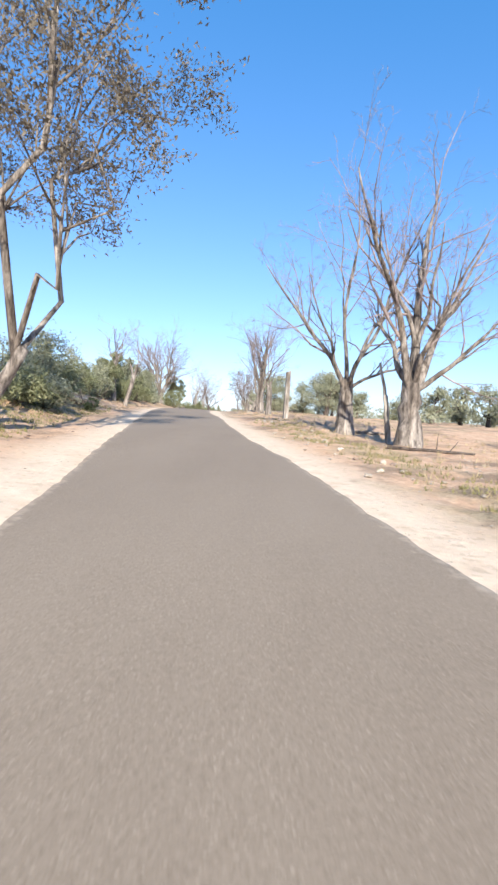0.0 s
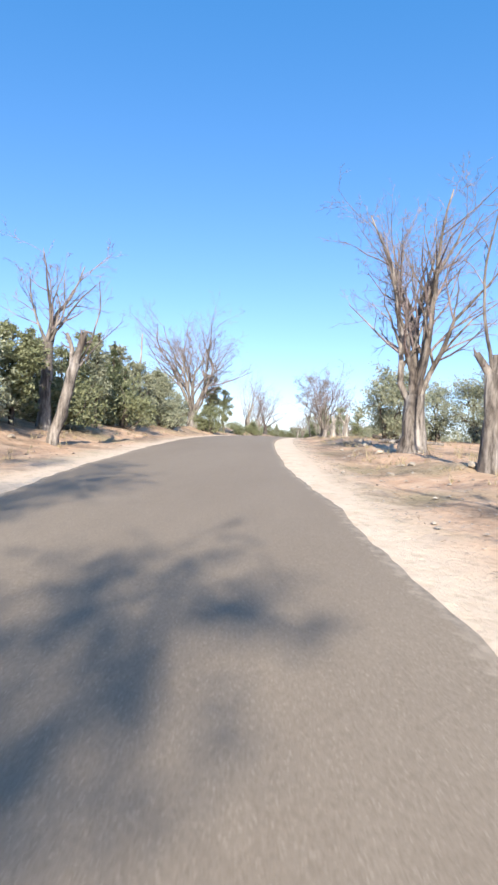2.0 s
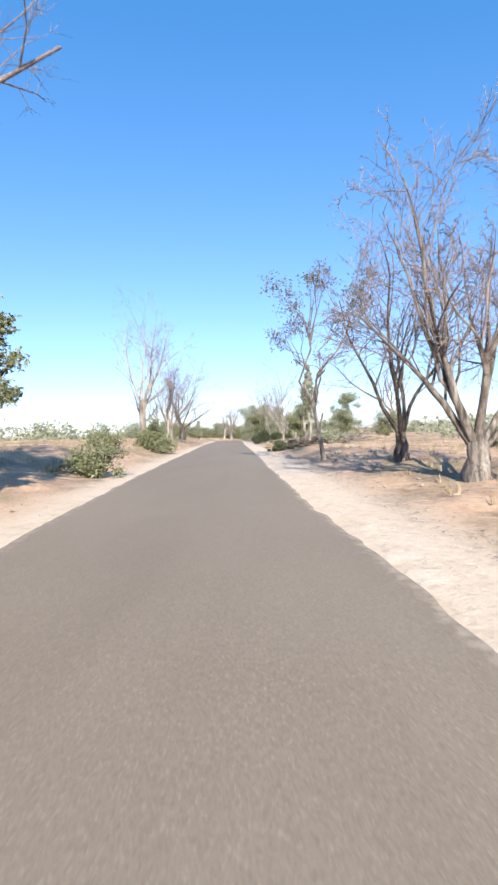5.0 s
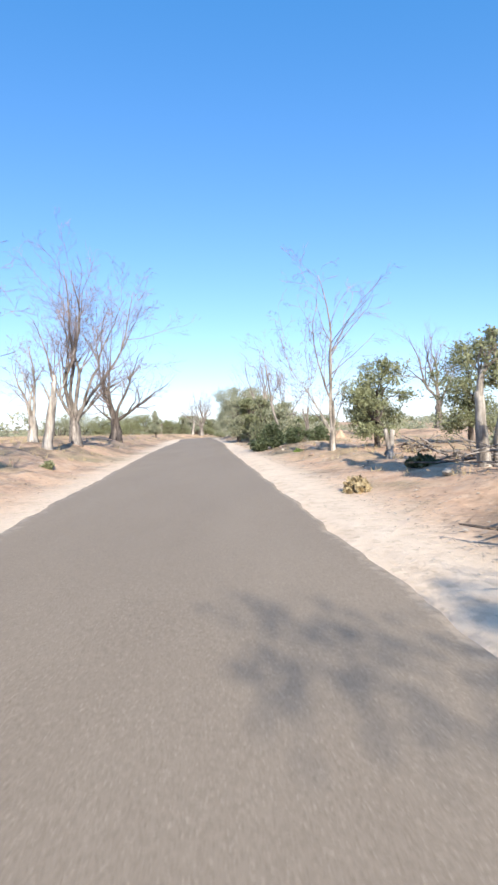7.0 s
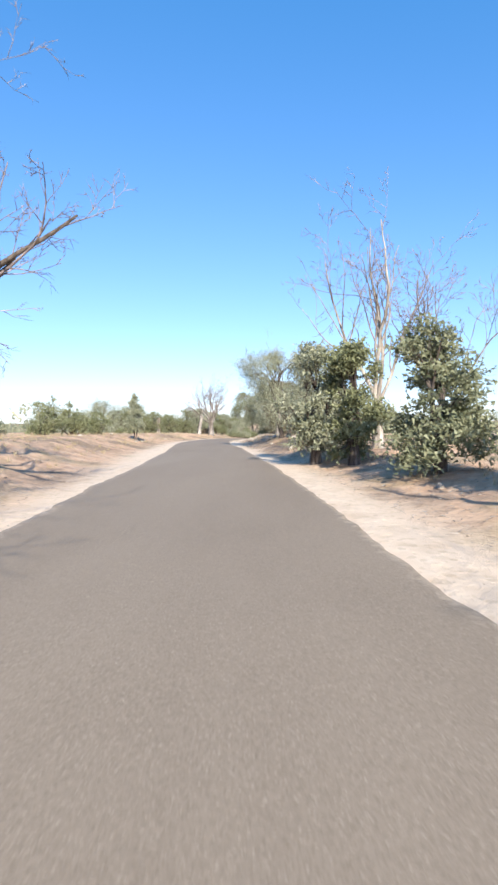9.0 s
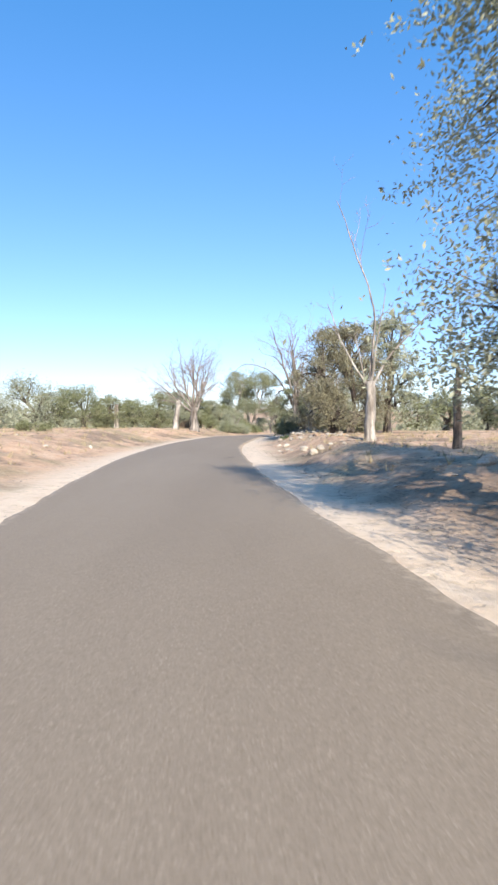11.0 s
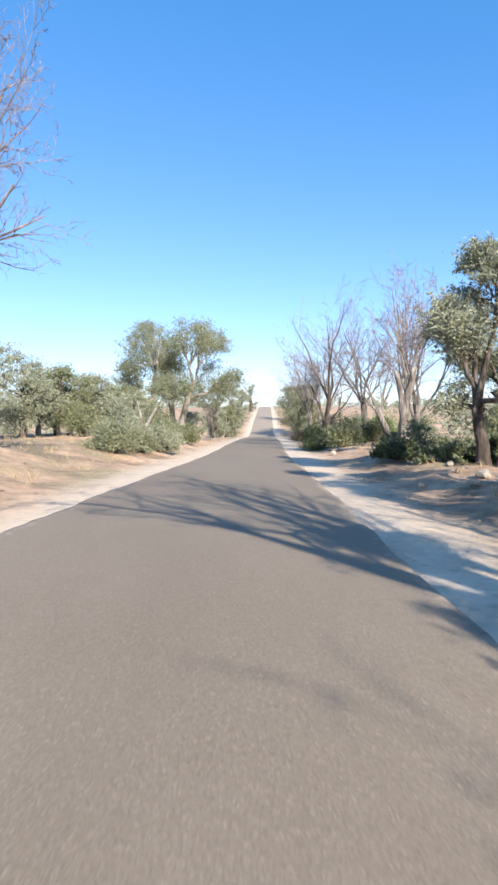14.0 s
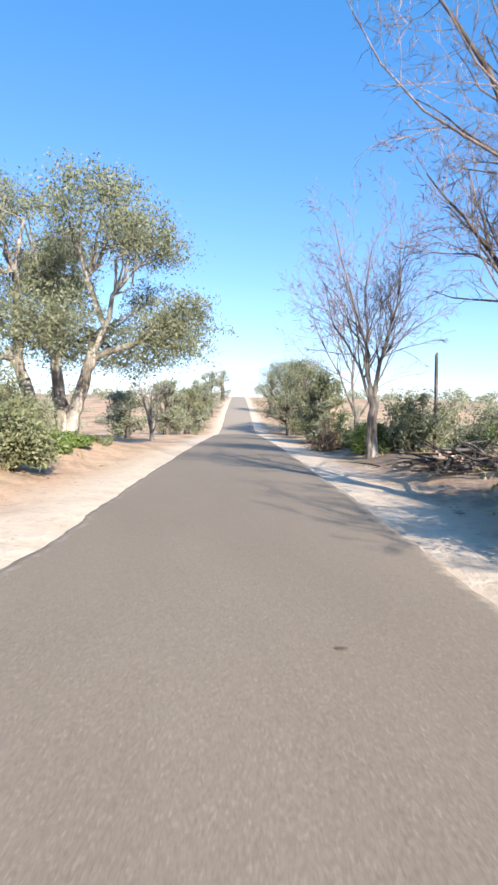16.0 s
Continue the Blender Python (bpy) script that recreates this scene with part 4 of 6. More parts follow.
shrub(-19.08, 63.68, 3.40, 3.50, 'dense olive-green roadside shrub', turn=10, leaf=M_GREY, n=7500, size=0.12, clumps=18, group='shrubs on the bank', seed=52)
shrub(-20.79, 70.40, 3.40, 3.20, 'dense olive-green roadside shrub', turn=10, leaf=M_GREY, n=7500, size=0.12, clumps=18, group='shrubs on the bank', seed=53)
bare_tree(-19.23, 70.44, 10.74, 0.472, 0.13, ((-18, 10, 0.8, 0.38), (-11, -12, 0.95, 0.42), (-6, 15, 0.97, 0.42), (0, -12, 1, 0.45), (6, 12, 1, 0.42), (13, -10, 0.95, 0.4), (21, 10, 0.85, 0.38), (36, -5, 0.6, 0.3)), 'large bare tree with a wide fan of branches', turn=6, bark=M_BARK, counts=(9, 6, 4), fine=0.006, dead=(0.07, 0.36, 0.12, 0.22, 700), seed=54)
shrub(-17.09, 67.52, 1.40, 1.35, 'bright green bush at the foot of a tree', turn=5, leaf=M_GREEN, n=3800, size=0.1, seed=55)
leafy_tree(-18.91, 74.58, 5.08, 2.11, 0.174, 0.3, 'dark leafy tree behind a bare one', turn=5, leaf=M_OLIVE, n=4200, size=0.13, low=0.2, rel=0.19, hole=0.6, seed=56)
leafy_tree(-17.66, 75.40, 4.13, 1.54, 0.128, 0.35, 'small leaning leafy tree', turn=5, leaf=M_OLIVE, n=2600, size=0.12, low=0.3, rel=0.2, stems=((0, -14),), seed=57)
shrub(-17.48, 80.34, 1.11, 2.62, 'low green bush beside the road', turn=5, leaf=M_OLIVE, n=2200, seed=58)
shrub(-19.90, 89.00, 1.45, 2.40, 'low green bush beside the road', turn=5, leaf=M_OLIVE, n=1600, seed=59)
bare_tree(-8.21, 75.99, 6.36, 0.226, 0.12, ((-42, 8, 0.72, 0.42), (-28, -8, 0.9, 0.45), (-12, 12, 1, 0.45), (4, -10, 0.95, 0.42), (20, 10, 0.93, 0.4), (38, -5, 0.75, 0.4), (55, 5, 0.5, 0.3)), 'spreading bare tree with thin curved limbs', turn=5, bark=M_BARK, counts=(8, 6, 4), fine=0.007, seed=60)
bare_tree(-8.79, 79.94, 6.33, 0.176, 0.12, ((-35, 8, 0.8, 0.42), (-15, -8, 1, 0.45), (5, 12, 0.9, 0.4), (22, -6, 0.8, 0.4)), 'spreading bare tree with thin curved limbs', turn=5, bark=M_DARKBARK, counts=(7, 5, 4), fine=0.007, seed=61)
stump_tree(-7.31, 73.30, 2.06, 0.244, ((-6, 0, 1, 0.6), (9, 5, 0.97, 0.6), (0, -5, 0.85, 0.5)), 'broken bleached tree stump', turn=5, fork=0.6, seed=62)
leafy_tree(-6.43, 68.29, 2.44, 0.94, 0.051, 0.55, 'small young gum with a tuft of leaves', turn=5, leaf=M_GREY, n=1500, size=0.11, low=0.5, rel=0.22, stems=((0, -4), (0.15, 5)), bark=M_PALE, seed=63)
stump_tree(-5.85, 64.96, 1.90, 0.173, ((-38, 0, 0.95, 0.4), (2, 0, 1, 0.7), (18, 5, 0.92, 0.5), (-48, 0, 1.3, 0.16)), 'bleached tree stump with broken prongs', turn=5, fork=0.62, wisps=2, seed=64)
shrub(-3.01, 88.59, 1.08, 2.28, 'grey-green scrub bush on dry soil', turn=5, leaf=M_GREY, n=2200, size=0.14, group='scrub beyond the verge', seed=65)
shrub(0.37, 91.66, 1.21, 2.87, 'grey-green scrub bush on dry soil', turn=5, leaf=M_GREY, n=2200, size=0.14, group='scrub beyond the verge', seed=66)
shrub(0.67, 86.12, 1.41, 2.81, 'grey-green scrub bush on dry soil', turn=5, leaf=M_GREY, n=2200, size=0.14, group='scrub beyond the verge', seed=67)
shrub(0.75, 83.67, 1.55, 2.90, 'grey-green scrub bush on dry soil', turn=5, leaf=M_GREY, n=2200, size=0.14, group='scrub beyond the verge', seed=68)
shrub(-7.20, 108.60, 0.91, 2.40, 'grey-green scrub bush on dry soil', turn=5, leaf=M_GREY, n=2200, size=0.14, group='scrub beyond the verge', seed=69)
shrub(-9.37, 96.39, 1.01, 2.58, 'grey-green scrub bush on dry soil', turn=5, leaf=M_GREY, n=2200, size=0.14, group='scrub beyond the verge', seed=70)
log(-2.47, 49.29, 2.52, 0.101, 3.88123, 'long grey fallen log', mat=M_BARK, seed=71)
earth_mound(-3.30, 66.20, 3.40, 0.42, 'low heap of red earth beside the verge', seed=320)
earth_mound(-0.90, 65.60, 4.20, 0.50, 'low heap of red earth beside the verge', seed=321)
log(-2.70, 64.70, 2.60, 0.16, 8.0, 'dark charred log on red earth', mat=M_DARKBARK, seed=322)
log(-1.30, 64.10, 2.40, 0.15, -6.0, 'dark charred log on red earth', mat=M_DARKBARK, seed=323)
brush_pile(-1.60, 64.40, 2.60, 0.30, 'dark tangle of sticks on red earth', turn=5, n=36, mat=M_DARKBARK, leaves=160, seed=324)
rock(-4.31, 46.10, 0.28, seed=72)
rock(-4.58, 50.29, 0.22, seed=73)
rock(-3.28, 49.14, 0.23, seed=74)
log(4.86, 17.09, 2.59, 0.060, -24.7272, 'dark fallen branch on the verge', mat=M_DARKBARK, seed=75)
log(3.82, 24.45, 1.76, 0.075, -19.7272, 'grey fallen branch among stones', seed=76)
brush_pile(-10.71, 22.09, 3.17, 0.63, 'pile of dead sticks and logs on the bank', turn=5, n=50, mat=M_BARK, seed=77)
log(-11.78, 27.55, 2.11, 0.181, -4.72722, 'pale weathered log on the bank', mat=M_PALE, seed=78)
leafy_tree(-15.10, 40.81, 3.40, 2.11, 0.088, 0.2, 'dense hedge tree on the bank', turn=11, leaf=M_OLIVE, n=4600, size=0.12, low=0.06, rel=0.17, clumps=36, group='hedge trees on the bank', seed=79)
leafy_tree(-16.11, 43.41, 3.01, 2.05, 0.102, 0.2, 'dense hedge tree on the bank', turn=11, leaf=M_GREY, n=4600, size=0.12, low=0.06, rel=0.17, clumps=36, group='hedge trees on the bank', seed=80)
leafy_tree(-16.66, 46.13, 3.01, 2.22, 0.117, 0.2, 'dense hedge tree on the bank', turn=11, leaf=M_OLIVE, n=4600, size=0.12, low=0.06, rel=0.17, clumps=36, group='hedge trees on the bank', seed=81)
leafy_tree(-17.91, 50.10, 4.43, 2.36, 0.139, 0.2, 'dense hedge tree on the bank', turn=11, leaf=M_OLIVE, n=4600, size=0.12, low=0.06, rel=0.17, clumps=36, group='hedge trees on the bank', seed=82)
leafy_tree(-17.19, 51.69, 4.11, 2.49, 0.146, 0.2, 'dense hedge tree on the bank', turn=11, leaf=M_GREY, n=4600, size=0.12, low=0.06, rel=0.17, clumps=36, group='hedge trees on the bank', seed=83)
leafy_tree(-17.24, 54.51, 3.59, 2.41, 0.161, 0.2, 'dense hedge tree on the bank', turn=11, leaf=M_GREY, n=4600, size=0.12, low=0.06, rel=0.17, clumps=36, group='hedge trees on the bank', seed=84)
leafy_tree(-17.04, 57.40, 3.51, 2.28, 0.176, 0.2, 'dense hedge tree on the bank', turn=11, leaf=M_GREY, n=4600, size=0.12, low=0.06, rel=0.17, clumps=36, group='hedge trees on the bank', seed=85)
leafy_tree(-2.49, 73.40, 2.80, 3.60, 0.241, 0.2, 'grey-green tree behind the verge', turn=11, leaf=M_GREY, n=3600, size=0.13, low=0.06, rel=0.18, clumps=30, group='trees behind the verge', seed=86)
leafy_tree(0.11, 62.65, 3.94, 4.02, 0.183, 0.2, 'grey-green tree behind the verge', turn=11, leaf=M_GREY, n=3600, size=0.13, low=0.06, rel=0.18, clumps=30, group='trees behind the verge', seed=87)
leafy_tree(1.91, 60.21, 3.99, 4.04, 0.168, 0.2, 'grey-green tree behind the verge', turn=11, leaf=M_GREY, n=3600, size=0.13, low=0.06, rel=0.18, clumps=30, group='trees behind the verge', seed=88)
leafy_tree(3.36, 59.11, 4.07, 3.86, 0.161, 0.2, 'grey-green tree behind the verge', turn=11, leaf=M_GREY, n=3600, size=0.13, low=0.06, rel=0.18, clumps=30, group='trees behind the verge', seed=89)
rock(-12.07, 27.77, 1.18, dark=True, seed=90)
rock(-11.72, 28.27, 1.04, dark=True, seed=91)
rock(-11.38, 28.92, 1.11, dark=True, seed=92)
rock(-11.57, 30.01, 0.76, dark=True, seed=93)
rock(-12.89, 29.15, 1.07, dark=True, seed=94)
rock(-12.42, 29.82, 0.95, dark=True, seed=95)

# middle stretch
leafy_tree(-10.45, 84.90, 6.70, 5.60, 0.085, 0.32, 'half-bare brown-leaved tree close to the verge', leaf=M_GUMBROWN, bark=M_BARK, n=1500, size=0.1, low=0.55, rel=0.09, hole=0.4, clumps=30, shape='flat', stems=((0, -10),), seed=96)
bare_tree(5.38, 151.31, 11.95, 0.395, 0.3, ((-30, 5, 0.9, 0.5), (-8, -6, 1, 0.5), (14, 6, 0.95, 0.5), (34, 0, 0.8, 0.4)), 'bare tree standing close to the verge', turn=1, bark=M_BARK, counts=(6, 5, 3), seed=97)
bare_tree(-20.23, 96.77, 9.33, 0.214, 0.3, ((13, 5, 1, 0.42), (22, 8, 0.85, 0.34), (52, 0, 0.45, 0.24), (40, 10, 0.6, 0.22), (-25, 0, 0.8, 0.36), (-5, -8, 0.9, 0.34)), 'tall pale dead tree with few broken limbs', turn=0, bark=M_PALE, counts=(5, 4, 3), seed=98)
shrub(-19.41, 96.48, 2.15, 2.61, 'dense dark olive bush at the road edge', turn=1, leaf=M_OLIVE, n=6500, size=0.1, clumps=26, seed=99)
bare_tree(-22.60, 105.58, 5.32, 0.187, 0.3, ((20, 5, 1, 0.5), (-25, 5, 0.95, 0.4), (-5, 5, 0.9, 0.4), (45, 0, 0.7, 0.25)), 'dead tree with dark broken limbs', turn=1, bark=M_DARKBARK, counts=(5, 4, 3), seed=100)
stump_tree(-22.30, 112.17, 2.67, 0.162, ((4, 0, 1, 0.7), (-18, 5, 0.9, 0.4), (30, 0, 1.2, 0.2)), 'pale leaning trunk of a dead tree', turn=0, lean=10, fork=0.7, wisps=4, bark=M_PALE, seed=101)
bare_tree(-23.64, 114.24, 4.16, 0.180, 0.25, ((-20, 5, 0.9, 0.45), (2, 5, 1, 0.5), (25, 5, 0.8, 0.4)), 'pale bare tree by the verge', turn=0, bark=M_PALE, counts=(6, 5, 3), seed=102)
bare_tree(-22.86, 116.99, 8.32, 0.249, 0.14, ((-34, 6, 0.75, 0.4), (-16, -8, 0.97, 0.45), (-5, 10, 0.92, 0.42), (7, -8, 1, 0.45), (17, 8, 0.97, 0.42), (30, -6, 0.8, 0.35), (44, 4, 0.55, 0.3)), 'large bare tree with many upright limbs', turn=1, bark=M_BARK, counts=(8, 6, 4), fine=0.006, seed=103)
bare_tree(-23.86, 127.93, 6.80, 0.336, 0.22, ((-36, 8, 0.72, 0.42), (-18, -8, 0.9, 0.4), (4, 8, 0.98, 0.5), (16, -6, 0.95, 0.4), (58, 0, 0.72, 0.4), (-50, 0, 0.5, 0.25)), 'dark old bare tree with a split trunk', turn=1, bark=M_DARKBARK, counts=(7, 5, 3), seed=104)
log(-23.36, 123.79, 0.92, 0.046, 11.0717, 'dry branch on bare ground', seed=105)
shrub(-36.09, 150.54, 3.61, 3.95, 'grey-green scrub bush on dry soil', turn=1, leaf=M_GREY, n=2400, size=0.15, group='scrub beyond the field', seed=106)
shrub(-36.44, 156.07, 3.56, 2.98, 'grey-green scrub bush on dry soil', turn=1, leaf=M_GREY, n=2400, size=0.15, group='scrub beyond the field', seed=107)
shrub(-33.66, 158.89, 3.12, 3.16, 'grey-green scrub bush on dry soil', turn=1, leaf=M_OLIVE, n=2400, size=0.15, group='scrub beyond the field', seed=108)
shrub(-32.38, 161.68, 3.11, 3.06, 'grey-green scrub bush on dry soil', turn=1, leaf=M_OLIVE, n=2400, size=0.15, group='scrub beyond the field', seed=109)
shrub(-32.20, 167.22, 2.81, 3.07, 'grey-green scrub bush on dry soil', turn=1, leaf=M_OLIVE, n=2400, size=0.15, group='scrub beyond the field', seed=110)
leafy_tree(-26.87, 158.60, 3.40, 1.95, 0.056, 0.3, 'young conifer-like tree at the field edge', turn=-1, leaf=M_GREY, n=3600, size=0.11, shape='cone', clumps=64, low=0.26, rel=0.27, stems=((0, -3), (0.12, 4)), seed=111)
post(-35.02, 210.01, 2.87, 0.509, 'pale upright post at the field edge', turn=5, seed=112)
leafy_tree(-10.27, 99.52, 4.96, 1.33, 0.070, 0.42, 'tall slim tree with a columnar crown', turn=0, leaf=M_GREY, n=5200, size=0.1, shape='cone', clumps=64, low=0.42, rel=0.27, bark=M_PALE, seed=113)
leafy_tree(-10.24, 103.42, 2.69, 1.10, 0.125, 0.55, 'pollarded pale tree with a tuft of leaves', turn=0, leaf=M_OLIVE, n=480, size=0.1, low=0.6, rel=0.2, stems=((-0.12, -4), (0.15, 5)), bark=M_PALE, seed=114)
stump_tree(-9.66, 98.34, 2.04, 0.115, ((-12, 0, 1, 0.7), (7, 5, 0.98, 0.75)), 'two-pronged grey dead trunk', turn=0, fork=0.3, bark=M_BARK, seed=115)
leafy_tree(-2.06, 116.93, 2.43, 3.34, 0.176, 0.35, 'olive tree standing on red soil', turn=1, leaf=M_OLIVE, n=3800, size=0.12, low=0.2, rel=0.2, seed=116)
shrub(-12.23, 96.33, 0.62, 2.10, 'low dark sprawling bush', turn=0, leaf=M_DARKLEAF, n=2600, size=0.09, seed=117)
shrub(-10.96, 98.41, 0.39, 1.41, 'grey twiggy low bush', turn=0, leaf=M_GREY, n=1800, size=0.09, seed=118)
shrub(-11.27, 104.64, 0.30, 1.16, 'dark dead bush on pale soil', turn=0, leaf=M_DARKLEAF, n=1200, seed=119)
bare_tree(-11.95, 112.53, 7.31, 0.112, 0.12, ((-4, 5, 1, 0.8), (10, -5, 0.82, 0.55), (-34, 5, 0.38, 0.35), (-44, 5, 0.5, 0.22), (-38, -5, 0.62, 0.22), (22, 5, 0.35, 0.3)), 'tall thin bare tree with pale stem', turn=1, bark=M_PALE, counts=(7, 4, 3), fine=0.006, lift=0.03, seed=120)
stump_tree(-11.04, 108.00, 0.86, 0.126, ((-14, 0, 1, 0.7), (10, 5, 0.97, 0.75)), 'pair of short broken stumps', turn=0, fork=0.25, seed=121)
leafy_tree(-10.43, 112.16, 3.12, 2.73, 0.101, 0.3, 'dense rounded green tree', turn=0, leaf=M_OLIVE, n=4600, size=0.11, low=0.12, rel=0.2, seed=122)
leafy_tree(-6.07, 114.61, 4.15, 3.41, 0.114, 0.3, 'grey-green tree with an uneven crown', turn=0, leaf=M_OLIVE, n=5200, size=0.11, low=0.15, rel=0.19, hole=0.5, seed=123)
shrub(-12.99, 102.81, 0.27, 0.64, 'dry straw-coloured tuft on the verge', turn=0, leaf=M_GRASS, n=1400, size=0.12, seed=124)
brush_pile(-9.70, 109.38, 1.30, 0.36, 'dark heap of dead branches', turn=1, n=36, leaves=300, seed=125)
leafy_tree(-15.09, 135.11, 3.43, 2.17, 0.163, 0.22, 'bushy olive tree beside the road', turn=1, leaf=M_OLIVE, n=4800, size=0.12, low=0.1, rel=0.2, group='olive trees by the road', seed=126)
leafy_tree(-14.08, 130.98, 3.07, 2.39, 0.137, 0.22, 'bushy olive tree beside the road', turn=1, leaf=M_GUM, n=4800, size=0.12, low=0.1, rel=0.2, group='olive trees by the road', seed=127)
leafy_tree(-13.10, 126.84, 2.43, 2.21, 0.110, 0.22, 'bushy olive tree beside the road', turn=1, leaf=M_GREY, n=4800, size=0.12, low=0.1, rel=0.2, group='olive trees by the road', seed=128)
leafy_tree(-16.01, 136.47, 3.63, 2.58, 0.172, 0.22, 'bushy olive tree beside the road', turn=1, leaf=M_GREY, n=4800, size=0.12, low=0.1, rel=0.2, group='olive trees by the road', seed=129)
bare_tree(-13.81, 137.91, 8.33, 0.181, 0.2, ((-30, 5, 0.85, 0.5), (-6, 5, 1, 0.6), (8, -5, 0.95, 0.5), (20, 5, 0.8, 0.4)), 'bare tree behind olive trees', turn=1, bark=M_PALE, counts=(5, 4, 3), fine=0.008, seed=130)
bare_tree(-12.14, 136.55, 6.42, 0.115, 0.2, ((-15, 5, 0.9, 0.5), (10, 5, 1, 0.6), (30, 5, 0.9, 0.4)), 'bare tree behind olive trees', turn=1, bark=M_BARK, counts=(5, 4, 3), fine=0.008, seed=131)
stump_tree(-13.15, 123.39, 3.81, 0.074, ((-8, 0, 1, 0.6), (4, 0, 0.92, 0.4)), 'leaning broken stem with a ragged top', turn=1, lean=-16, fork=0.6, wisps=3, bark=M_BARK, seed=132)
stump_tree(-11.65, 124.80, 2.02, 0.130, ((-15, 0, 0.95, 0.5), (8, 0, 1, 0.6), (14, 0, 1.9, 0.15)), 'forked grey stump behind bushes', turn=1, fork=0.6, bark=M_BARK, seed=133)
shrub(-14.55, 119.66, 1.28, 1.19, 'low dark mass of cut foliage', turn=1, leaf=M_DARKLEAF, n=3600, size=0.1, clumps=18, group='cut foliage heaps', seed=134)
shrub(-13.79, 119.68, 1.44, 1.52, 'low dark mass of cut foliage', turn=1, leaf=M_DARKLEAF, n=3600, size=0.1, clumps=18, group='cut foliage heaps', seed=135)
shrub(-12.54, 121.09, 1.13, 1.72, 'low dark mass of cut foliage', turn=1, leaf=M_DARKLEAF, n=3600, size=0.1, clumps=18, group='cut foliage heaps', seed=136)
shrub(-11.23, 122.50, 0.94, 1.65, 'low dark mass of cut foliage', turn=1, leaf=M_DARKLEAF, n=3600, size=0.1, clumps=18, group='cut foliage heaps', seed=137)
leafy_tree(-4.11, 142.83, 2.95, 2.46, 0.140, 0.25, 'grey-green scrub tree on dry soil', turn=1, leaf=M_GREY, n=3200, size=0.12, low=0.12, rel=0.2, group='scrub beyond the verge', seed=138)
leafy_tree(-3.38, 140.07, 2.53, 2.58, 0.129, 0.25, 'grey-green scrub tree on dry soil', turn=1, leaf=M_GREY, n=3200, size=0.12, low=0.12, rel=0.2, group='scrub beyond the verge', seed=139)
leafy_tree(-5.00, 134.50, 2.58, 2.90, 0.105, 0.25, 'grey-green scrub tree on dry soil', turn=1, leaf=M_GREY, n=3200, size=0.12, low=0.12, rel=0.2, group='scrub beyond the verge', seed=140)
shrub(-13.00, 114.91, 0.20, 0.64, 'small yellow-green bush on the verge', turn=1, leaf=M_GREEN, n=1500, size=0.07, seed=141)
shrub(-20.72, 108.19, 0.27, 0.42, 'small olive bush by the verge', turn=0, leaf=M_OLIVE, n=700, seed=142)
rock(-13.89, 119.19, 0.12, seed=143)
rock(-14.04, 117.80, 0.11, seed=144)
rock(-11.48, 123.39, 0.16, seed=145)
rock(-11.60, 126.16, 0.18, seed=146)
rock(-11.78, 119.23, 0.12, seed=147)
brush_pile(-9.65, 102.21, 2.69, 0.34, 'tangle of fallen branches on red soil', turn=0, n=40, leaves=160, mat=M_BARK, seed=148)
brush_pile(-8.83, 100.82, 2.92, 0.37, 'tangle of fallen branches on red soil', turn=0, n=40, leaves=160, mat=M_BARK, seed=149)
brush_pile(-8.38, 99.44, 2.78, 0.31, 'tangle of fallen branches on red soil', turn=0, n=40, leaves=160, mat=M_BARK, seed=150)
brush_pile(-8.28, 104.29, 2.66, 0.42, 'tangle of fallen branches on red soil', turn=0, n=40, leaves=160, mat=M_BARK, seed=151)
brush_pile(-6.27, 104.99, 3.36, 0.51, 'tangle of fallen branches on red soil', turn=0, n=40, leaves=160, mat=M_BARK, seed=152)
brush_pile(-9.46, 105.67, 2.25, 0.33, 'tangle of fallen branches on red soil', turn=0, n=40, leaves=160, mat=M_BARK, seed=153)
log(-9.49, 99.44, 2.08, 0.056, -3.80598, 'long grey fallen branch on red soil', mat=M_BARK, seed=154)
log(-7.60, 101.52, 2.74, 0.064, 3.19402, 'long grey fallen branch on red soil', mat=M_BARK, seed=155)
log(-9.19, 102.90, 2.11, 0.070, 8.19402, 'long grey fallen branch on red soil', mat=M_BARK, seed=156)
brush_pile(-11.24, 97.63, 2.28, 0.17, 'low tangle of fallen branches on red soil', turn=0, n=32, leaves=220, mat=M_DARKBARK, seed=157)
brush_pile(-10.67, 96.53, 2.38, 0.16, 'low tangle of fallen branches on red soil', turn=0, n=32, leaves=220, mat=M_DARKBARK, seed=158)
brush_pile(-10.19, 95.42, 2.32, 0.14, 'low tangle of fallen branches on red soil', turn=0, n=32, leaves=220, mat=M_DARKBARK, seed=159)
brush_pile(-9.44, 98.19, 2.52, 0.20, 'low tangle of fallen branches on red soil', turn=0, n=32, leaves=220, mat=M_DARKBARK, seed=160)
brush_pile(-9.17, 96.81, 2.45, 0.18, 'low tangle of fallen branches on red soil', turn=0, n=32, leaves=220, mat=M_DARKBARK, seed=161)
brush_pile(-10.16, 99.30, 2.34, 0.21, 'low tangle of fallen branches on red soil', turn=0, n=32, leaves=220, mat=M_DARKBARK, seed=162)
earth_mound(-9.45, 126.16, 1.62, 0.49, 'small heap of reddish earth', seed=163)

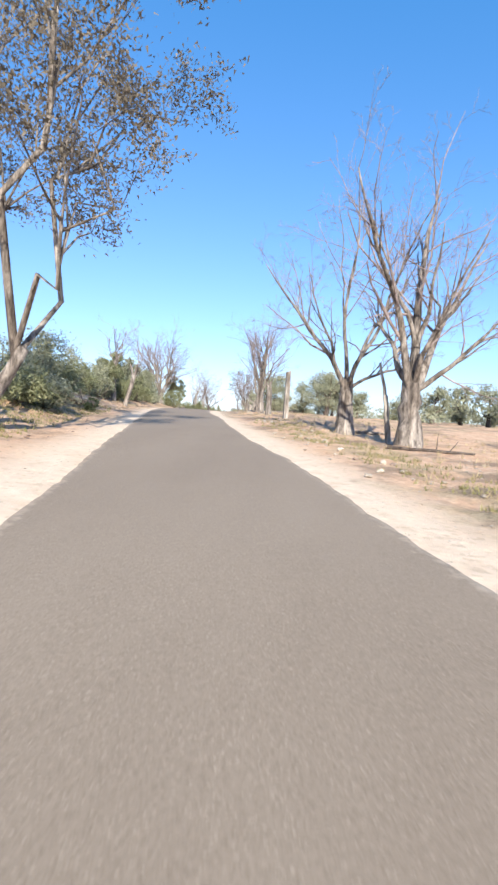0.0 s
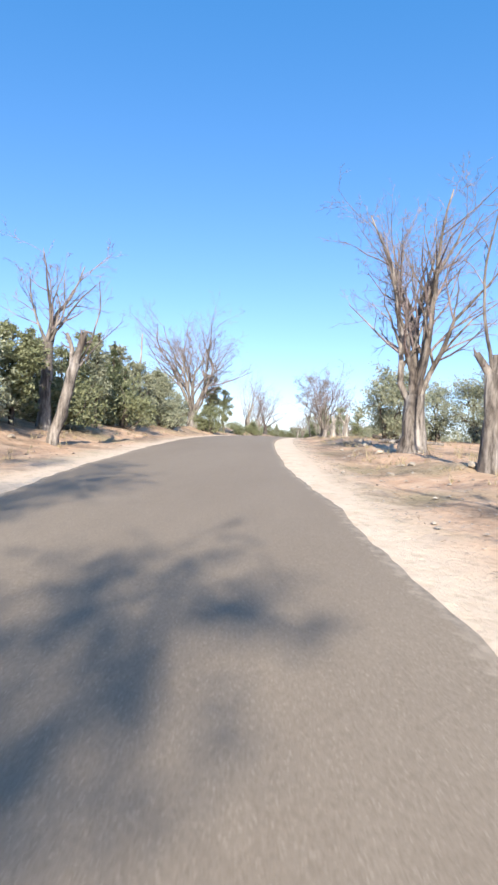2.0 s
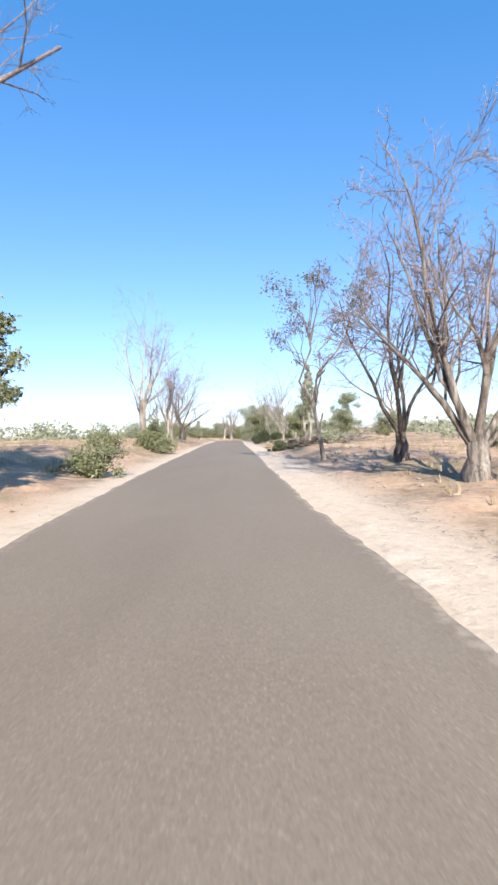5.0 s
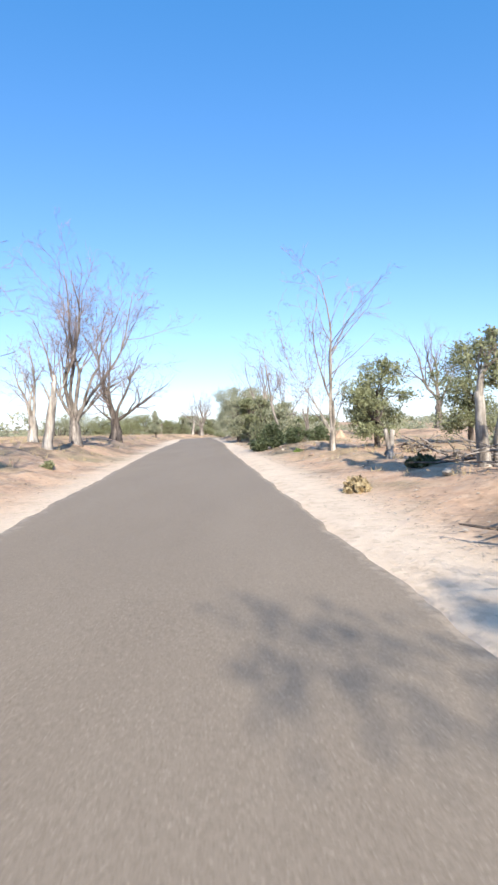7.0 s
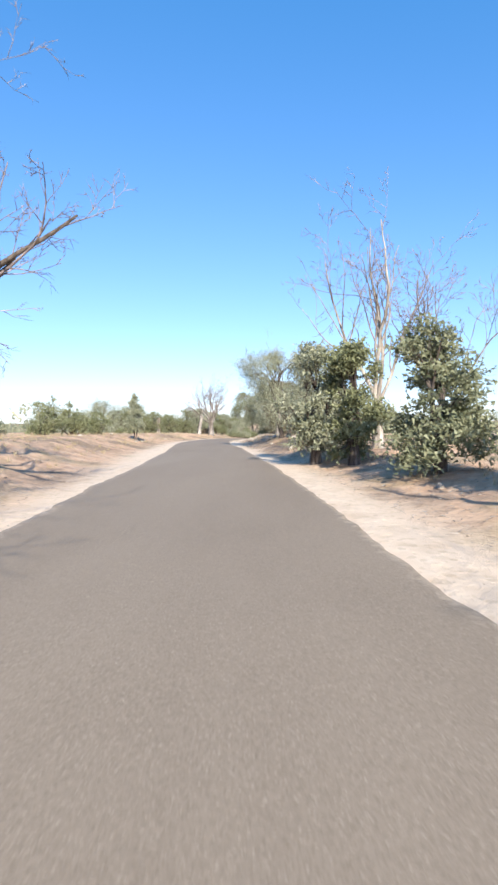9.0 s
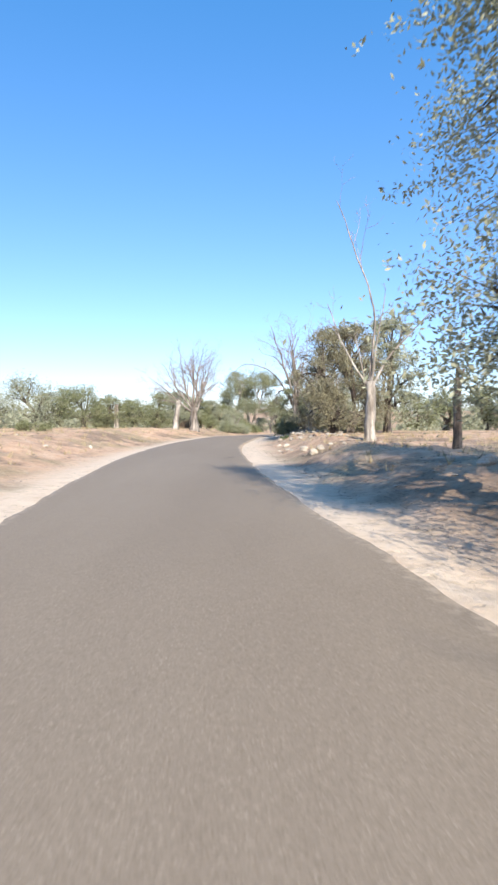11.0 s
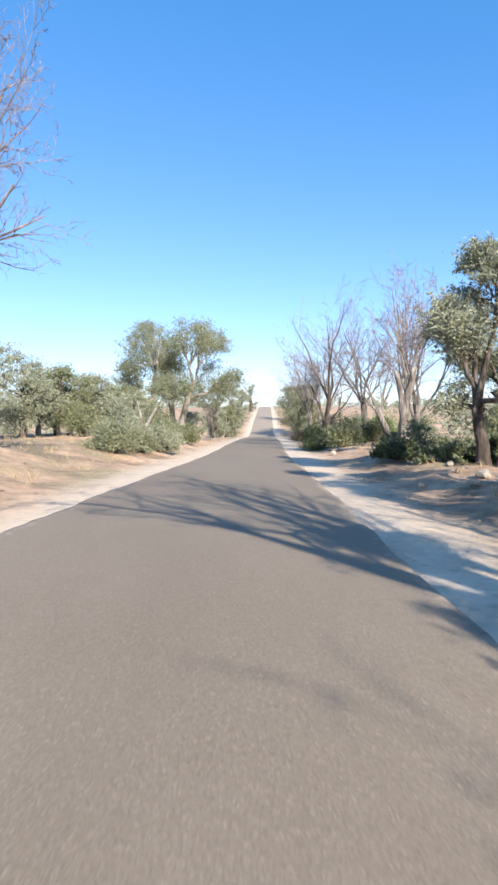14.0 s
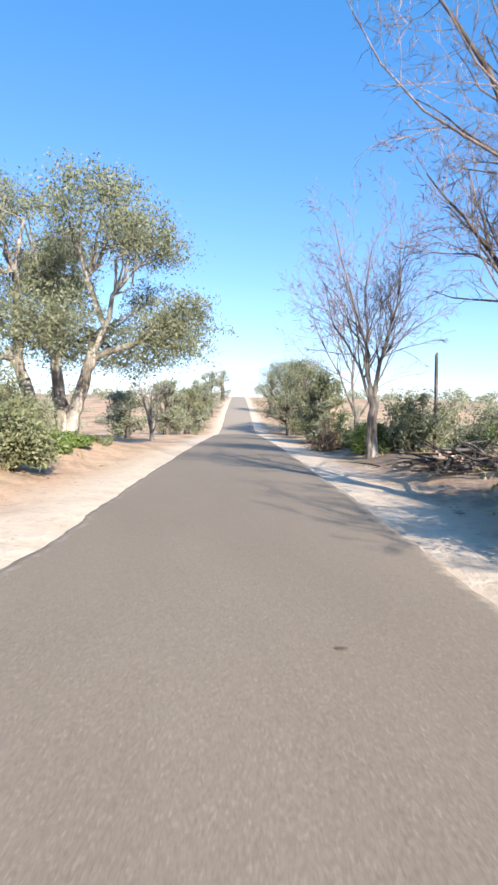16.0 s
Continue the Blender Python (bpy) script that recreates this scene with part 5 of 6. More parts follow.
# the bend
leafy_tree(-15.90, 152.00, 5.20, 8.90, 0.141, 0.2, 'very large spreading tree with dense grey-green foliage', turn=-1, leaf=M_GREY, bark=M_DARKBARK, n=46000, size=0.066, low=0.18, rel=0.095, hole=0.35, clumps=125, stems=((-0.55, -12), (-0.1, 5), (0.5, 14)), seed=164, kite=True, lobes=20)
stump_tree(-16.19, 166.46, 4.83, 0.173, ((-40, 0, 0.9, 0.26), (-22, 6, 0.75, 0.22), (-5, 0, 1.75, 0.28), (30, 5, 0.95, 0.26), (14, -5, 1, 0.24)), 'dead bleached trunk with four bare prongs', turn=-1, fork=0.42, wisps=4, seed=165)
stump_tree(-15.65, 160.42, 1.93, 0.095, ((-8, 0, 1, 0.7), (14, 0, 0.98, 0.45)), 'dark broken tree stump', turn=-1, fork=0.8, bark=M_DARKBARK, seed=166)
leafy_tree(-15.43, 176.03, 5.56, 6.09, 0.224, 0.22, 'rounded brown-green tree with low dark limbs', turn=-1, leaf=M_BROWNGREEN, bark=M_DARKBARK, n=26000, size=0.085, low=0.04, rel=0.10, hole=0.25, clumps=120, stems=((-0.3, -20), (0.4, 18)), seed=167)
leafy_tree(-12.83, 176.68, 6.05, 4.22, 0.205, 0.25, 'rounded grey tree behind a dead trunk', turn=-1, leaf=M_GREY, bark=M_DARKBARK, n=7500, size=0.11, low=0.14, rel=0.15, hole=0.4, clumps=44, seed=168)
post(-16.19, 183.01, 1.38, 0.294, 'short pale post under trees', seed=169)
stump_tree(-26.55, 195.50, 2.59, 0.236, ((10, 0, 1, 0.75), (-12, 4, 0.97, 0.5)), 'leaning pale pollard stump', turn=-5, lean=10, fork=0.85, seed=170)
bare_tree(-25.11, 198.98, 8.18, 0.376, 0.27, ((-62, 5, 0.62, 0.34), (-38, -8, 0.8, 0.38), (-20, 8, 0.93, 0.4), (-6, -10, 1, 0.42), (7, 8, 0.98, 0.42), (20, -6, 0.9, 0.4), (34, 5, 0.75, 0.34)), 'large bare tree on a thick pale trunk', turn=-5, bark=M_BARK, counts=(8, 6, 4), fine=0.006, wander=0.13, seed=471)
shrub(-26.30, 203.27, 1.75, 1.95, 'dry brown undergrowth under a bare tree', turn=-5, leaf=M_DRYLEAF, n=1800, seed=172)
bare_tree(-16.68, 186.24, 8.18, 0.289, 0.3, ((-30, -8, 0.93, 0.42), (-12, 8, 0.97, 0.42), (0, -8, 1, 0.45), (10, 6, 0.93, 0.4), (34, 5, 0.78, 0.36), (50, -5, 0.6, 0.28)), 'large bare tree with an arching limb', turn=-4, bark=M_BARK, counts=(7, 4, 3), extra=((((-0.1, 0, 1.9), (-1.15, 0.5, 3.65), (-2.05, 0.9, 4.65), (-3.0, 1.3, 5.0), (-3.85, 1.6, 5.1), (-4.6, 1.8, 4.6)), 0.062, 0.010), (((0, 0.2, 2.4), (-0.5, 1.2, 3.1), (-1.0, 2.0, 3.2), (-1.4, 2.4, 2.95), (-1.5, 2.4, 2.5)), 0.07, 0.03)), seed=173)
leafy_tree(-16.60, 186.60, 4.00, 3.40, 0.103, 0.2, 'leafy undergrowth climbing a bare tree', turn=-4, leaf=M_GUM, n=11000, size=0.085, low=0.05, rel=0.10, clumps=64, droop=0.6, lobes=12, seed=174)
shrub(-17.47, 187.67, 1.95, 1.76, 'dense mixed bush at the foot of a tree', turn=-4, leaf=M_OLIVE, n=3600, size=0.11, seed=175)
leafy_tree(-14.60, 190.40, 4.60, 3.60, 0.110, 0.2, 'tangled brown-green tree in the roadside thicket', turn=-6, leaf=M_GUM, n=8500, size=0.09, low=0.05, rel=0.11, clumps=54, droop=0.5, lobes=9, group='tangled thicket trees', seed=301)
leafy_tree(-14.90, 195.00, 3.90, 3.40, 0.100, 0.2, 'tangled brown-green tree in the roadside thicket', turn=-6, leaf=M_GREY, n=7500, size=0.09, low=0.05, rel=0.11, clumps=50, droop=0.4, lobes=8, group='tangled thicket trees', seed=302)
leafy_tree(-13.90, 186.80, 4.40, 3.60, 0.110, 0.2, 'tangled brown-green tree in the roadside thicket', turn=-6, leaf=M_GREY, n=7500, size=0.09, low=0.05, rel=0.11, clumps=50, droop=0.4, lobes=8, group='tangled thicket trees', seed=303)
shrub(-15.60, 192.60, 1.30, 2.40, 'dry brown and green scrub in the thicket', turn=-6, leaf=M_DARKLEAF, n=4000, size=0.09, clumps=22, seed=304)
shrub(-16.24, 184.82, 1.45, 1.49, 'dry brown bush at the foot of a tree', turn=-4, leaf=M_DRYLEAF, n=1500, size=0.11, seed=176)
shrub(-17.10, 185.20, 1.90, 2.10, 'tall tangled bush hiding the foot of a bare tree', turn=-4, leaf=M_GUM, n=5200, size=0.085, clumps=30, seed=306)
shrub(-15.80, 185.60, 2.10, 2.00, 'tall tangled bush hiding the foot of a bare tree', turn=-4, leaf=M_OLIVE, n=4600, size=0.085, clumps=28, seed=307)
brush_pile(-16.30, 183.90, 1.60, 0.70, 'heap of dry brown twigs beside a bare tree', turn=20, n=34, leaves=260, mat=M_BARK, seed=308)
bare_tree(-16.08, 182.40, 8.04, 0.155, 0.18, ((-6, 4, 1, 0.34), (-32, 5, 0.52, 0.4), (26, -4, 0.62, 0.42), (40, 5, 0.5, 0.35), (14, 8, 0.85, 0.25)), 'white bleached dead tree with a tall spar', turn=-4, bark=M_PALE, twig=M_PALE, counts=(4, 3, 3), seed=177)
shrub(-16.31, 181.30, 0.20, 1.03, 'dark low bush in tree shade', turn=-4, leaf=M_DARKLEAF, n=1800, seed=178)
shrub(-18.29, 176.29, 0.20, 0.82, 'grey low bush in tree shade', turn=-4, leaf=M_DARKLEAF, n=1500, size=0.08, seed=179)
brush_pile(-14.91, 178.22, 1.83, 0.37, 'heap of dead branches in tree shade', turn=-3, n=44, leaves=200, seed=180)
leafy_tree(-41.43, 202.15, 5.53, 6.57, 0.322, 0.25, 'low olive tree at the field edge', turn=-1, leaf=M_GREY, n=4200, size=0.16, low=0.06, rel=0.22, group='olive trees at the field edge', seed=181)
leafy_tree(-40.06, 204.91, 4.38, 5.72, 0.337, 0.25, 'low olive tree at the field edge', turn=-1, leaf=M_OLIVE, n=4200, size=0.16, low=0.06, rel=0.22, group='olive trees at the field edge', seed=182)
leafy_tree(-38.14, 207.66, 4.79, 6.53, 0.351, 0.25, 'low olive tree at the field edge', turn=-1, leaf=M_OLIVE, n=4200, size=0.16, low=0.06, rel=0.22, group='olive trees at the field edge', seed=183)
leafy_tree(-36.35, 210.41, 3.99, 4.97, 0.366, 0.25, 'low olive tree at the field edge', turn=-1, leaf=M_OLIVE, n=4200, size=0.16, low=0.06, rel=0.22, group='olive trees at the field edge', seed=184)
leafy_tree(-33.59, 213.15, 3.63, 6.47, 0.380, 0.25, 'low olive tree at the field edge', turn=-1, leaf=M_OLIVE, n=4200, size=0.16, low=0.06, rel=0.22, group='olive trees at the field edge', seed=185)
leafy_tree(-31.36, 215.90, 4.73, 6.00, 0.395, 0.25, 'low olive tree at the field edge', turn=-1, leaf=M_OLIVE, n=4200, size=0.16, low=0.06, rel=0.22, group='olive trees at the field edge', seed=186)
leafy_tree(-45.05, 199.42, 3.62, 6.27, 0.307, 0.25, 'low olive tree at the field edge', turn=-1, leaf=M_GREY, n=4200, size=0.16, low=0.06, rel=0.22, group='olive trees at the field edge', seed=187)
leafy_tree(-47.94, 196.68, 4.98, 6.96, 0.293, 0.25, 'low olive tree at the field edge', turn=-1, leaf=M_OLIVE, n=4200, size=0.16, low=0.06, rel=0.22, group='olive trees at the field edge', seed=188)
leafy_tree(-6.92, 189.72, 3.14, 3.07, 0.219, 0.25, 'low olive tree beyond the verge', turn=-1, leaf=M_OLIVE, n=2600, size=0.14, low=0.08, rel=0.22, group='olive trees beyond the verge', seed=189)
leafy_tree(-3.67, 192.45, 3.56, 3.28, 0.234, 0.25, 'low olive tree beyond the verge', turn=-1, leaf=M_OLIVE, n=2600, size=0.14, low=0.08, rel=0.22, group='olive trees beyond the verge', seed=190)
leafy_tree(-2.91, 186.90, 3.34, 3.28, 0.205, 0.25, 'low olive tree beyond the verge', turn=-1, leaf=M_OLIVE, n=2600, size=0.14, low=0.08, rel=0.22, group='olive trees beyond the verge', seed=191)
leafy_tree(-1.88, 184.12, 2.87, 3.42, 0.190, 0.25, 'low olive tree beyond the verge', turn=-1, leaf=M_OLIVE, n=2600, size=0.14, low=0.08, rel=0.22, group='olive trees beyond the verge', seed=192)
shrub(-33.51, 181.73, 0.84, 3.86, 'long low green bush by the field', turn=-1, leaf=M_OLIVE, n=2600, seed=193)

# last stretch: the straight with the gum
leafy_tree(-3.60, 250.30, 5.92, 5.07, 0.241, 0.2, 'rounded olive tree by the far verge', turn=-13, leaf=M_GUM, n=5200, size=0.13, low=0.06, rel=0.17, clumps=36, group='olive trees by the far verge', seed=194)
leafy_tree(1.40, 270.40, 7.16, 5.60, 0.350, 0.2, 'rounded olive tree by the far verge', turn=-13, leaf=M_OLIVE, n=5200, size=0.13, low=0.06, rel=0.17, clumps=36, group='olive trees by the far verge', seed=195)
leafy_tree(-5.62, 242.26, 3.56, 2.96, 0.198, 0.2, 'rounded olive tree by the far verge', turn=-13, leaf=M_OLIVE, n=5200, size=0.13, low=0.06, rel=0.17, clumps=36, group='olive trees by the far verge', seed=196)
leafy_tree(-11.62, 262.16, 4.32, 3.51, 0.293, 0.2, 'scrubby tree by the far verge', turn=-13, leaf=M_OLIVE, n=3200, size=0.15, low=0.06, rel=0.17, clumps=30, group='olive trees by the far verge', seed=197)
leafy_tree(-13.80, 256.99, 4.67, 3.69, 0.263, 0.2, 'scrubby tree by the far verge', turn=-13, leaf=M_GREY, n=3200, size=0.15, low=0.06, rel=0.17, clumps=30, group='olive trees by the far verge', seed=198)
leafy_tree(-8.96, 275.78, 5.12, 3.29, 0.366, 0.2, 'scrubby tree by the far verge', turn=-13, leaf=M_OLIVE, n=3200, size=0.15, low=0.06, rel=0.17, clumps=30, group='olive trees by the far verge', seed=199)
leafy_tree(-19.30, 235.20, 9.60, 13.40, 0.298, 0.36, 'tall spreading eucalyptus with pale trunks', turn=-13, leaf=M_GUM, bark=M_PALE, n=40000, size=0.12, low=0.3, rel=0.1, hole=0.6, clumps=90, shape='round', stems=((-0.9, -20), (-0.1, -6), (0.1, 16)), droop=0.55, seed=200, lobes=13)
stump_tree(-21.37, 214.01, 2.27, 0.139, ((-4, 0, 1, 0.6), (16, 4, 0.88, 0.6)), 'forked pale dead trunk among bushes', turn=-12, fork=0.4, seed=201)
post(-28.70, 226.81, 1.65, 0.313, 'pale square post at the field', seed=202)
bare_tree(-15.66, 241.84, 4.16, 0.106, 0.1, ((-22, 5, 0.9, 0.7), (-6, 5, 1, 0.8), (6, -5, 0.95, 0.7), (20, 5, 0.8, 0.5)), 'pale multi-stemmed dead tree', turn=-13, bark=M_PALE, counts=(4, 3, 2), fine=0.008, seed=203)
leafy_tree(-29.07, 216.10, 4.73, 4.65, 0.176, 0.3, 'grey-green olive tree in a row', turn=-9, leaf=M_GREY, n=7000, size=0.13, low=0.16, rel=0.19, group='olive trees in a row', seed=204)
leafy_tree(-28.45, 221.61, 4.90, 4.56, 0.211, 0.3, 'grey-green olive tree in a row', turn=-9, leaf=M_GREY, n=7000, size=0.13, low=0.16, rel=0.19, group='olive trees in a row', seed=205)
leafy_tree(-27.25, 225.63, 4.62, 4.58, 0.237, 0.3, 'grey-green olive tree in a row', turn=-9, leaf=M_OLIVE, n=7000, size=0.13, low=0.16, rel=0.19, group='olive trees in a row', seed=206)
leafy_tree(-25.79, 229.60, 4.34, 4.43, 0.263, 0.3, 'grey-green olive tree in a row', turn=-9, leaf=M_GREY, n=7000, size=0.13, low=0.16, rel=0.19, group='olive trees in a row', seed=207)
leafy_tree(-24.04, 232.13, 3.90, 4.07, 0.281, 0.3, 'grey-green olive tree in a row', turn=-9, leaf=M_OLIVE, n=7000, size=0.13, low=0.16, rel=0.19, group='olive trees in a row', seed=208)
leafy_tree(-22.23, 229.04, 3.00, 3.82, 0.263, 0.3, 'grey-green olive tree in a row', turn=-9, leaf=M_GREY, n=7000, size=0.13, low=0.16, rel=0.19, group='olive trees in a row', seed=209)
shrub(-20.40, 229.10, 1.90, 2.60, 'dense green roadside bush', turn=-13, leaf=M_OLIVE, n=8500, size=0.075, clumps=34, group='bushes under the gum', seed=210)
shrub(-19.01, 227.23, 0.61, 1.76, 'dense green roadside bush', turn=-13, leaf=M_GREEN, n=4600, size=0.1, clumps=22, group='bushes under the gum', seed=211)
shrub(-18.60, 229.27, 0.50, 1.85, 'dense green roadside bush', turn=-13, leaf=M_GREEN, n=4600, size=0.1, clumps=22, group='bushes under the gum', seed=212)
shrub(-20.23, 231.78, 1.43, 2.47, 'dense green roadside bush', turn=-13, leaf=M_GREY, n=4600, size=0.1, clumps=22, group='bushes under the gum', seed=213)
shrub(-17.79, 232.63, 0.30, 1.43, 'dense green roadside bush', turn=-13, leaf=M_OLIVE, n=4600, size=0.1, clumps=22, group='bushes under the gum', seed=214)
shrub(-21.00, 226.60, 1.70, 2.60, 'dense green roadside bush', turn=-13, leaf=M_OLIVE, n=8500, size=0.075, clumps=34, group='bushes under the gum', seed=215)
shrub(-24.86, 220.16, 2.13, 2.74, 'dense green roadside bush', turn=-11, leaf=M_OLIVE, n=3600, size=0.12, group='bushes under the gum', seed=216)
shrub(-22.82, 221.18, 1.43, 2.37, 'dense green roadside bush', turn=-11, leaf=M_OLIVE, n=3600, size=0.12, group='bushes under the gum', seed=217)
shrub(-21.48, 222.33, 1.37, 2.78, 'dense green roadside bush', turn=-11, leaf=M_GUM, n=3600, size=0.12, group='bushes under the gum', seed=218)
shrub(-20.59, 224.97, 1.20, 2.15, 'dense green roadside bush', turn=-11, leaf=M_OLIVE, n=3600, size=0.12, group='bushes under the gum', seed=219)
shrub(-22.41, 217.33, 1.41, 2.74, 'leafy green bush at the foot of the bank', turn=-12, leaf=M_GREY, n=4200, size=0.1, clumps=22, group='bushes at the bank', seed=220)
shrub(-21.35, 218.50, 1.40, 2.63, 'leafy green bush at the foot of the bank', turn=-12, leaf=M_OLIVE, n=4200, size=0.1, clumps=22, group='bushes at the bank', seed=221)
shrub(-20.70, 221.10, 1.45, 2.50, 'leafy green bush at the foot of the bank', turn=-12, leaf=M_GUM, n=4200, size=0.1, clumps=22, group='bushes at the bank', seed=222)
shrub(-19.24, 223.69, 1.54, 2.11, 'leafy green bush at the foot of the bank', turn=-12, leaf=M_OLIVE, n=4200, size=0.1, clumps=22, group='bushes at the bank', seed=223)
shrub(-20.53, 216.88, 0.68, 1.93, 'leafy green bush at the foot of the bank', turn=-12, leaf=M_GREEN, n=4200, size=0.1, clumps=22, group='bushes at the bank', seed=224)
shrub(-21.96, 216.51, 0.26, 2.00, 'leafy green bush at the foot of the bank', turn=-12, leaf=M_OLIVE, n=4200, size=0.1, clumps=22, group='bushes at the bank', seed=225)
shrub(-21.80, 211.40, 1.35, 2.20, 'leafy green bush at the foot of the bank', turn=-12, leaf=M_GUM, n=5000, size=0.085, clumps=28, group='bushes at the bank', seed=310)
shrub(-20.70, 213.60, 1.55, 2.40, 'leafy green bush at the foot of the bank', turn=-12, leaf=M_GREY, n=5000, size=0.085, clumps=28, group='bushes at the bank', seed=311)
shrub(-22.40, 212.80, 2.10, 2.70, 'leafy green bush at the foot of the bank', turn=-12, leaf=M_GREY, n=5000, size=0.085, clumps=28, group='bushes at the bank', seed=313)
shrub(-22.60, 209.60, 1.30, 2.20, 'leafy green bush at the foot of the bank', turn=-12, leaf=M_GUM, n=5000, size=0.085, clumps=28, group='bushes at the bank', seed=314)
leafy_tree(-26.78, 227.57, 4.44, 3.86, 0.193, 0.25, 'olive tree by the red bank', turn=-11, leaf=M_OLIVE, n=4600, size=0.12, low=0.15, rel=0.19, seed=226)
leafy_tree(-1.50, 263.10, 7.40, 6.60, 0.334, 0.2, 'broad rounded olive tree beside the road', turn=-13, leaf=M_GUM, n=9000, size=0.12, low=0.1, rel=0.14, clumps=50, seed=227)
leafy_tree(0.70, 266.90, 8.14, 7.49, 0.300, 0.28, 'rounded olive tree at the road edge', turn=-12, leaf=M_GUM, n=5200, size=0.13, low=0.1, rel=0.2, seed=228)
leafy_tree(5.60, 296.70, 7.51, 6.40, 0.427, 0.25, 'rounded olive tree at the road edge', turn=-12, leaf=M_OLIVE, n=3600, size=0.14, low=0.1, rel=0.2, seed=229)
leafy_tree(-7.07, 240.19, 4.09, 2.51, 0.137, 0.25, 'rounded olive tree at the road edge', turn=-12, leaf=M_OLIVE, n=2600, size=0.12, low=0.1, rel=0.2, seed=230)
bare_tree(-11.45, 218.10, 8.40, 0.29, 0.18, ((-22, 16, 0.62, 0.26), (-9, 10, 0.95, 0.34), (-2, -8, 1.02, 0.34), (7, 6, 1, 0.34), (16, -6, 0.92, 0.3), (38, 5, 0.5, 0.24)), 'large bare tree with a thick old trunk', turn=-13, bark=M_DARKBARK, counts=(6, 5, 4), fine=0.006, seed=231)
bare_tree(-9.75, 227.30, 7.40, 0.160, 0.25, ((-24, 5, 0.8, 0.4), (-13, -6, 0.95, 0.42), (-4, 8, 1, 0.45), (5, -6, 1, 0.42), (14, 5, 0.92, 0.4), (25, 0, 0.75, 0.3)), 'bare tree beside the road', turn=-13, bark=M_BARK, counts=(8, 6, 4), fine=0.006, seed=232)
bare_tree(-7.29, 223.01, 8.42, 0.250, 0.3, ((-35, 5, 0.85, 0.4), (-18, -6, 0.97, 0.42), (0, 6, 1, 0.45), (16, -5, 0.95, 0.42), (34, 5, 0.8, 0.36)), 'bare tree with dense upright branches', turn=-12, bark=M_BARK, counts=(8, 6, 4), fine=0.006, seed=233)
bare_tree(-8.38, 216.17, 5.77, 0.184, 0.32, ((-28, 5, 0.9, 0.5), (-45, 5, 0.8, 0.4), (5, 5, 1, 0.4), (25, 0, 0.8, 0.3)), 'slanting double-trunked bare tree', turn=-12, lean=-24, bark=M_BARK, counts=(6, 5, 3), seed=234)
bare_tree(-7.01, 217.29, 9.52, 0.219, 0.35, ((-16, 12, 0.92, 0.45), (-5, -6, 1, 0.5), (14, 6, 0.98, 0.5), (34, 0, 0.8, 0.4)), 'tall pale bare tree with a few dry leaves', turn=-12, bark=M_PALE, counts=(7, 5, 3), seed=235)
stump_tree(-11.98, 207.29, 3.06, 0.197, ((-12, 0, 0.95, 0.6), (2, 0, 1, 0.75), (26, 0, 0.72, 0.3)), 'broken forked trunk with shattered top', turn=-11, fork=0.62, bark=M_BARK, seed=236)
bare_tree(-5.89, 237.09, 8.74, 0.164, 0.2, ((-28, 5, 0.85, 0.42), (-8, -6, 1, 0.45), (8, 8, 0.95, 0.45), (26, -6, 0.8, 0.42)), 'bare tree far along the verge', turn=-13, bark=M_BARK, counts=(7, 5, 3), fine=0.007, seed=237)
shrub(-3.95, 226.55, 2.47, 4.18, 'dense dark green bush by the verge', turn=-12, leaf=M_GREEN, n=4600, size=0.1, clumps=20, group='bushes by the verge', seed=238)
shrub(-0.65, 228.68, 2.59, 3.86, 'dense dark green bush by the verge', turn=-12, leaf=M_GUM, n=4600, size=0.1, clumps=20, group='bushes by the verge', seed=239)
shrub(-10.65, 210.99, 0.82, 1.61, 'dense dark green bush by the verge', turn=-12, leaf=M_DARKLEAF, n=4600, size=0.1, clumps=20, group='bushes by the verge', seed=240)
shrub(-8.96, 219.38, 1.63, 2.08, 'dense dark green bush by the verge', turn=-13, leaf=M_DARKLEAF, n=4600, size=0.1, clumps=20, group='bushes by the verge', seed=241)
shrub(-7.71, 228.33, 2.33, 2.58, 'dense dark green bush by the verge', turn=-13, leaf=M_GUM, n=4600, size=0.1, clumps=20, group='bushes by the verge', seed=242)
shrub(-8.01, 231.85, 1.05, 1.76, 'green scrub bush behind the verge', turn=-13, leaf=M_OLIVE, n=3600, size=0.11, group='bushes by the verge', seed=243)
shrub(-8.72, 229.17, 1.19, 1.90, 'green scrub bush behind the verge', turn=-13, leaf=M_GREEN, n=3600, size=0.11, group='bushes by the verge', seed=244)
shrub(-6.62, 231.54, 1.83, 2.85, 'green scrub bush behind the verge', turn=-13, leaf=M_GUM, n=3600, size=0.11, group='bushes by the verge', seed=245)
shrub(-4.57, 232.49, 2.31, 3.51, 'green scrub bush behind the verge', turn=-13, leaf=M_OLIVE, n=3600, size=0.11, group='bushes by the verge', seed=246)
shrub(-4.60, 229.67, 2.17, 3.48, 'green scrub bush behind the verge', turn=-13, leaf=M_GUM, n=3600, size=0.11, group='bushes by the verge', seed=247)
shrub(-6.94, 238.70, 2.42, 2.05, 'green scrub bush behind the verge', turn=-13, leaf=M_GREY, n=3600, size=0.11, group='bushes by the verge', seed=248)
shrub(-7.81, 234.63, 1.74, 1.74, 'green scrub bush behind the verge', turn=-13, leaf=M_DARKLEAF, n=3600, size=0.11, group='bushes by the verge', seed=249)
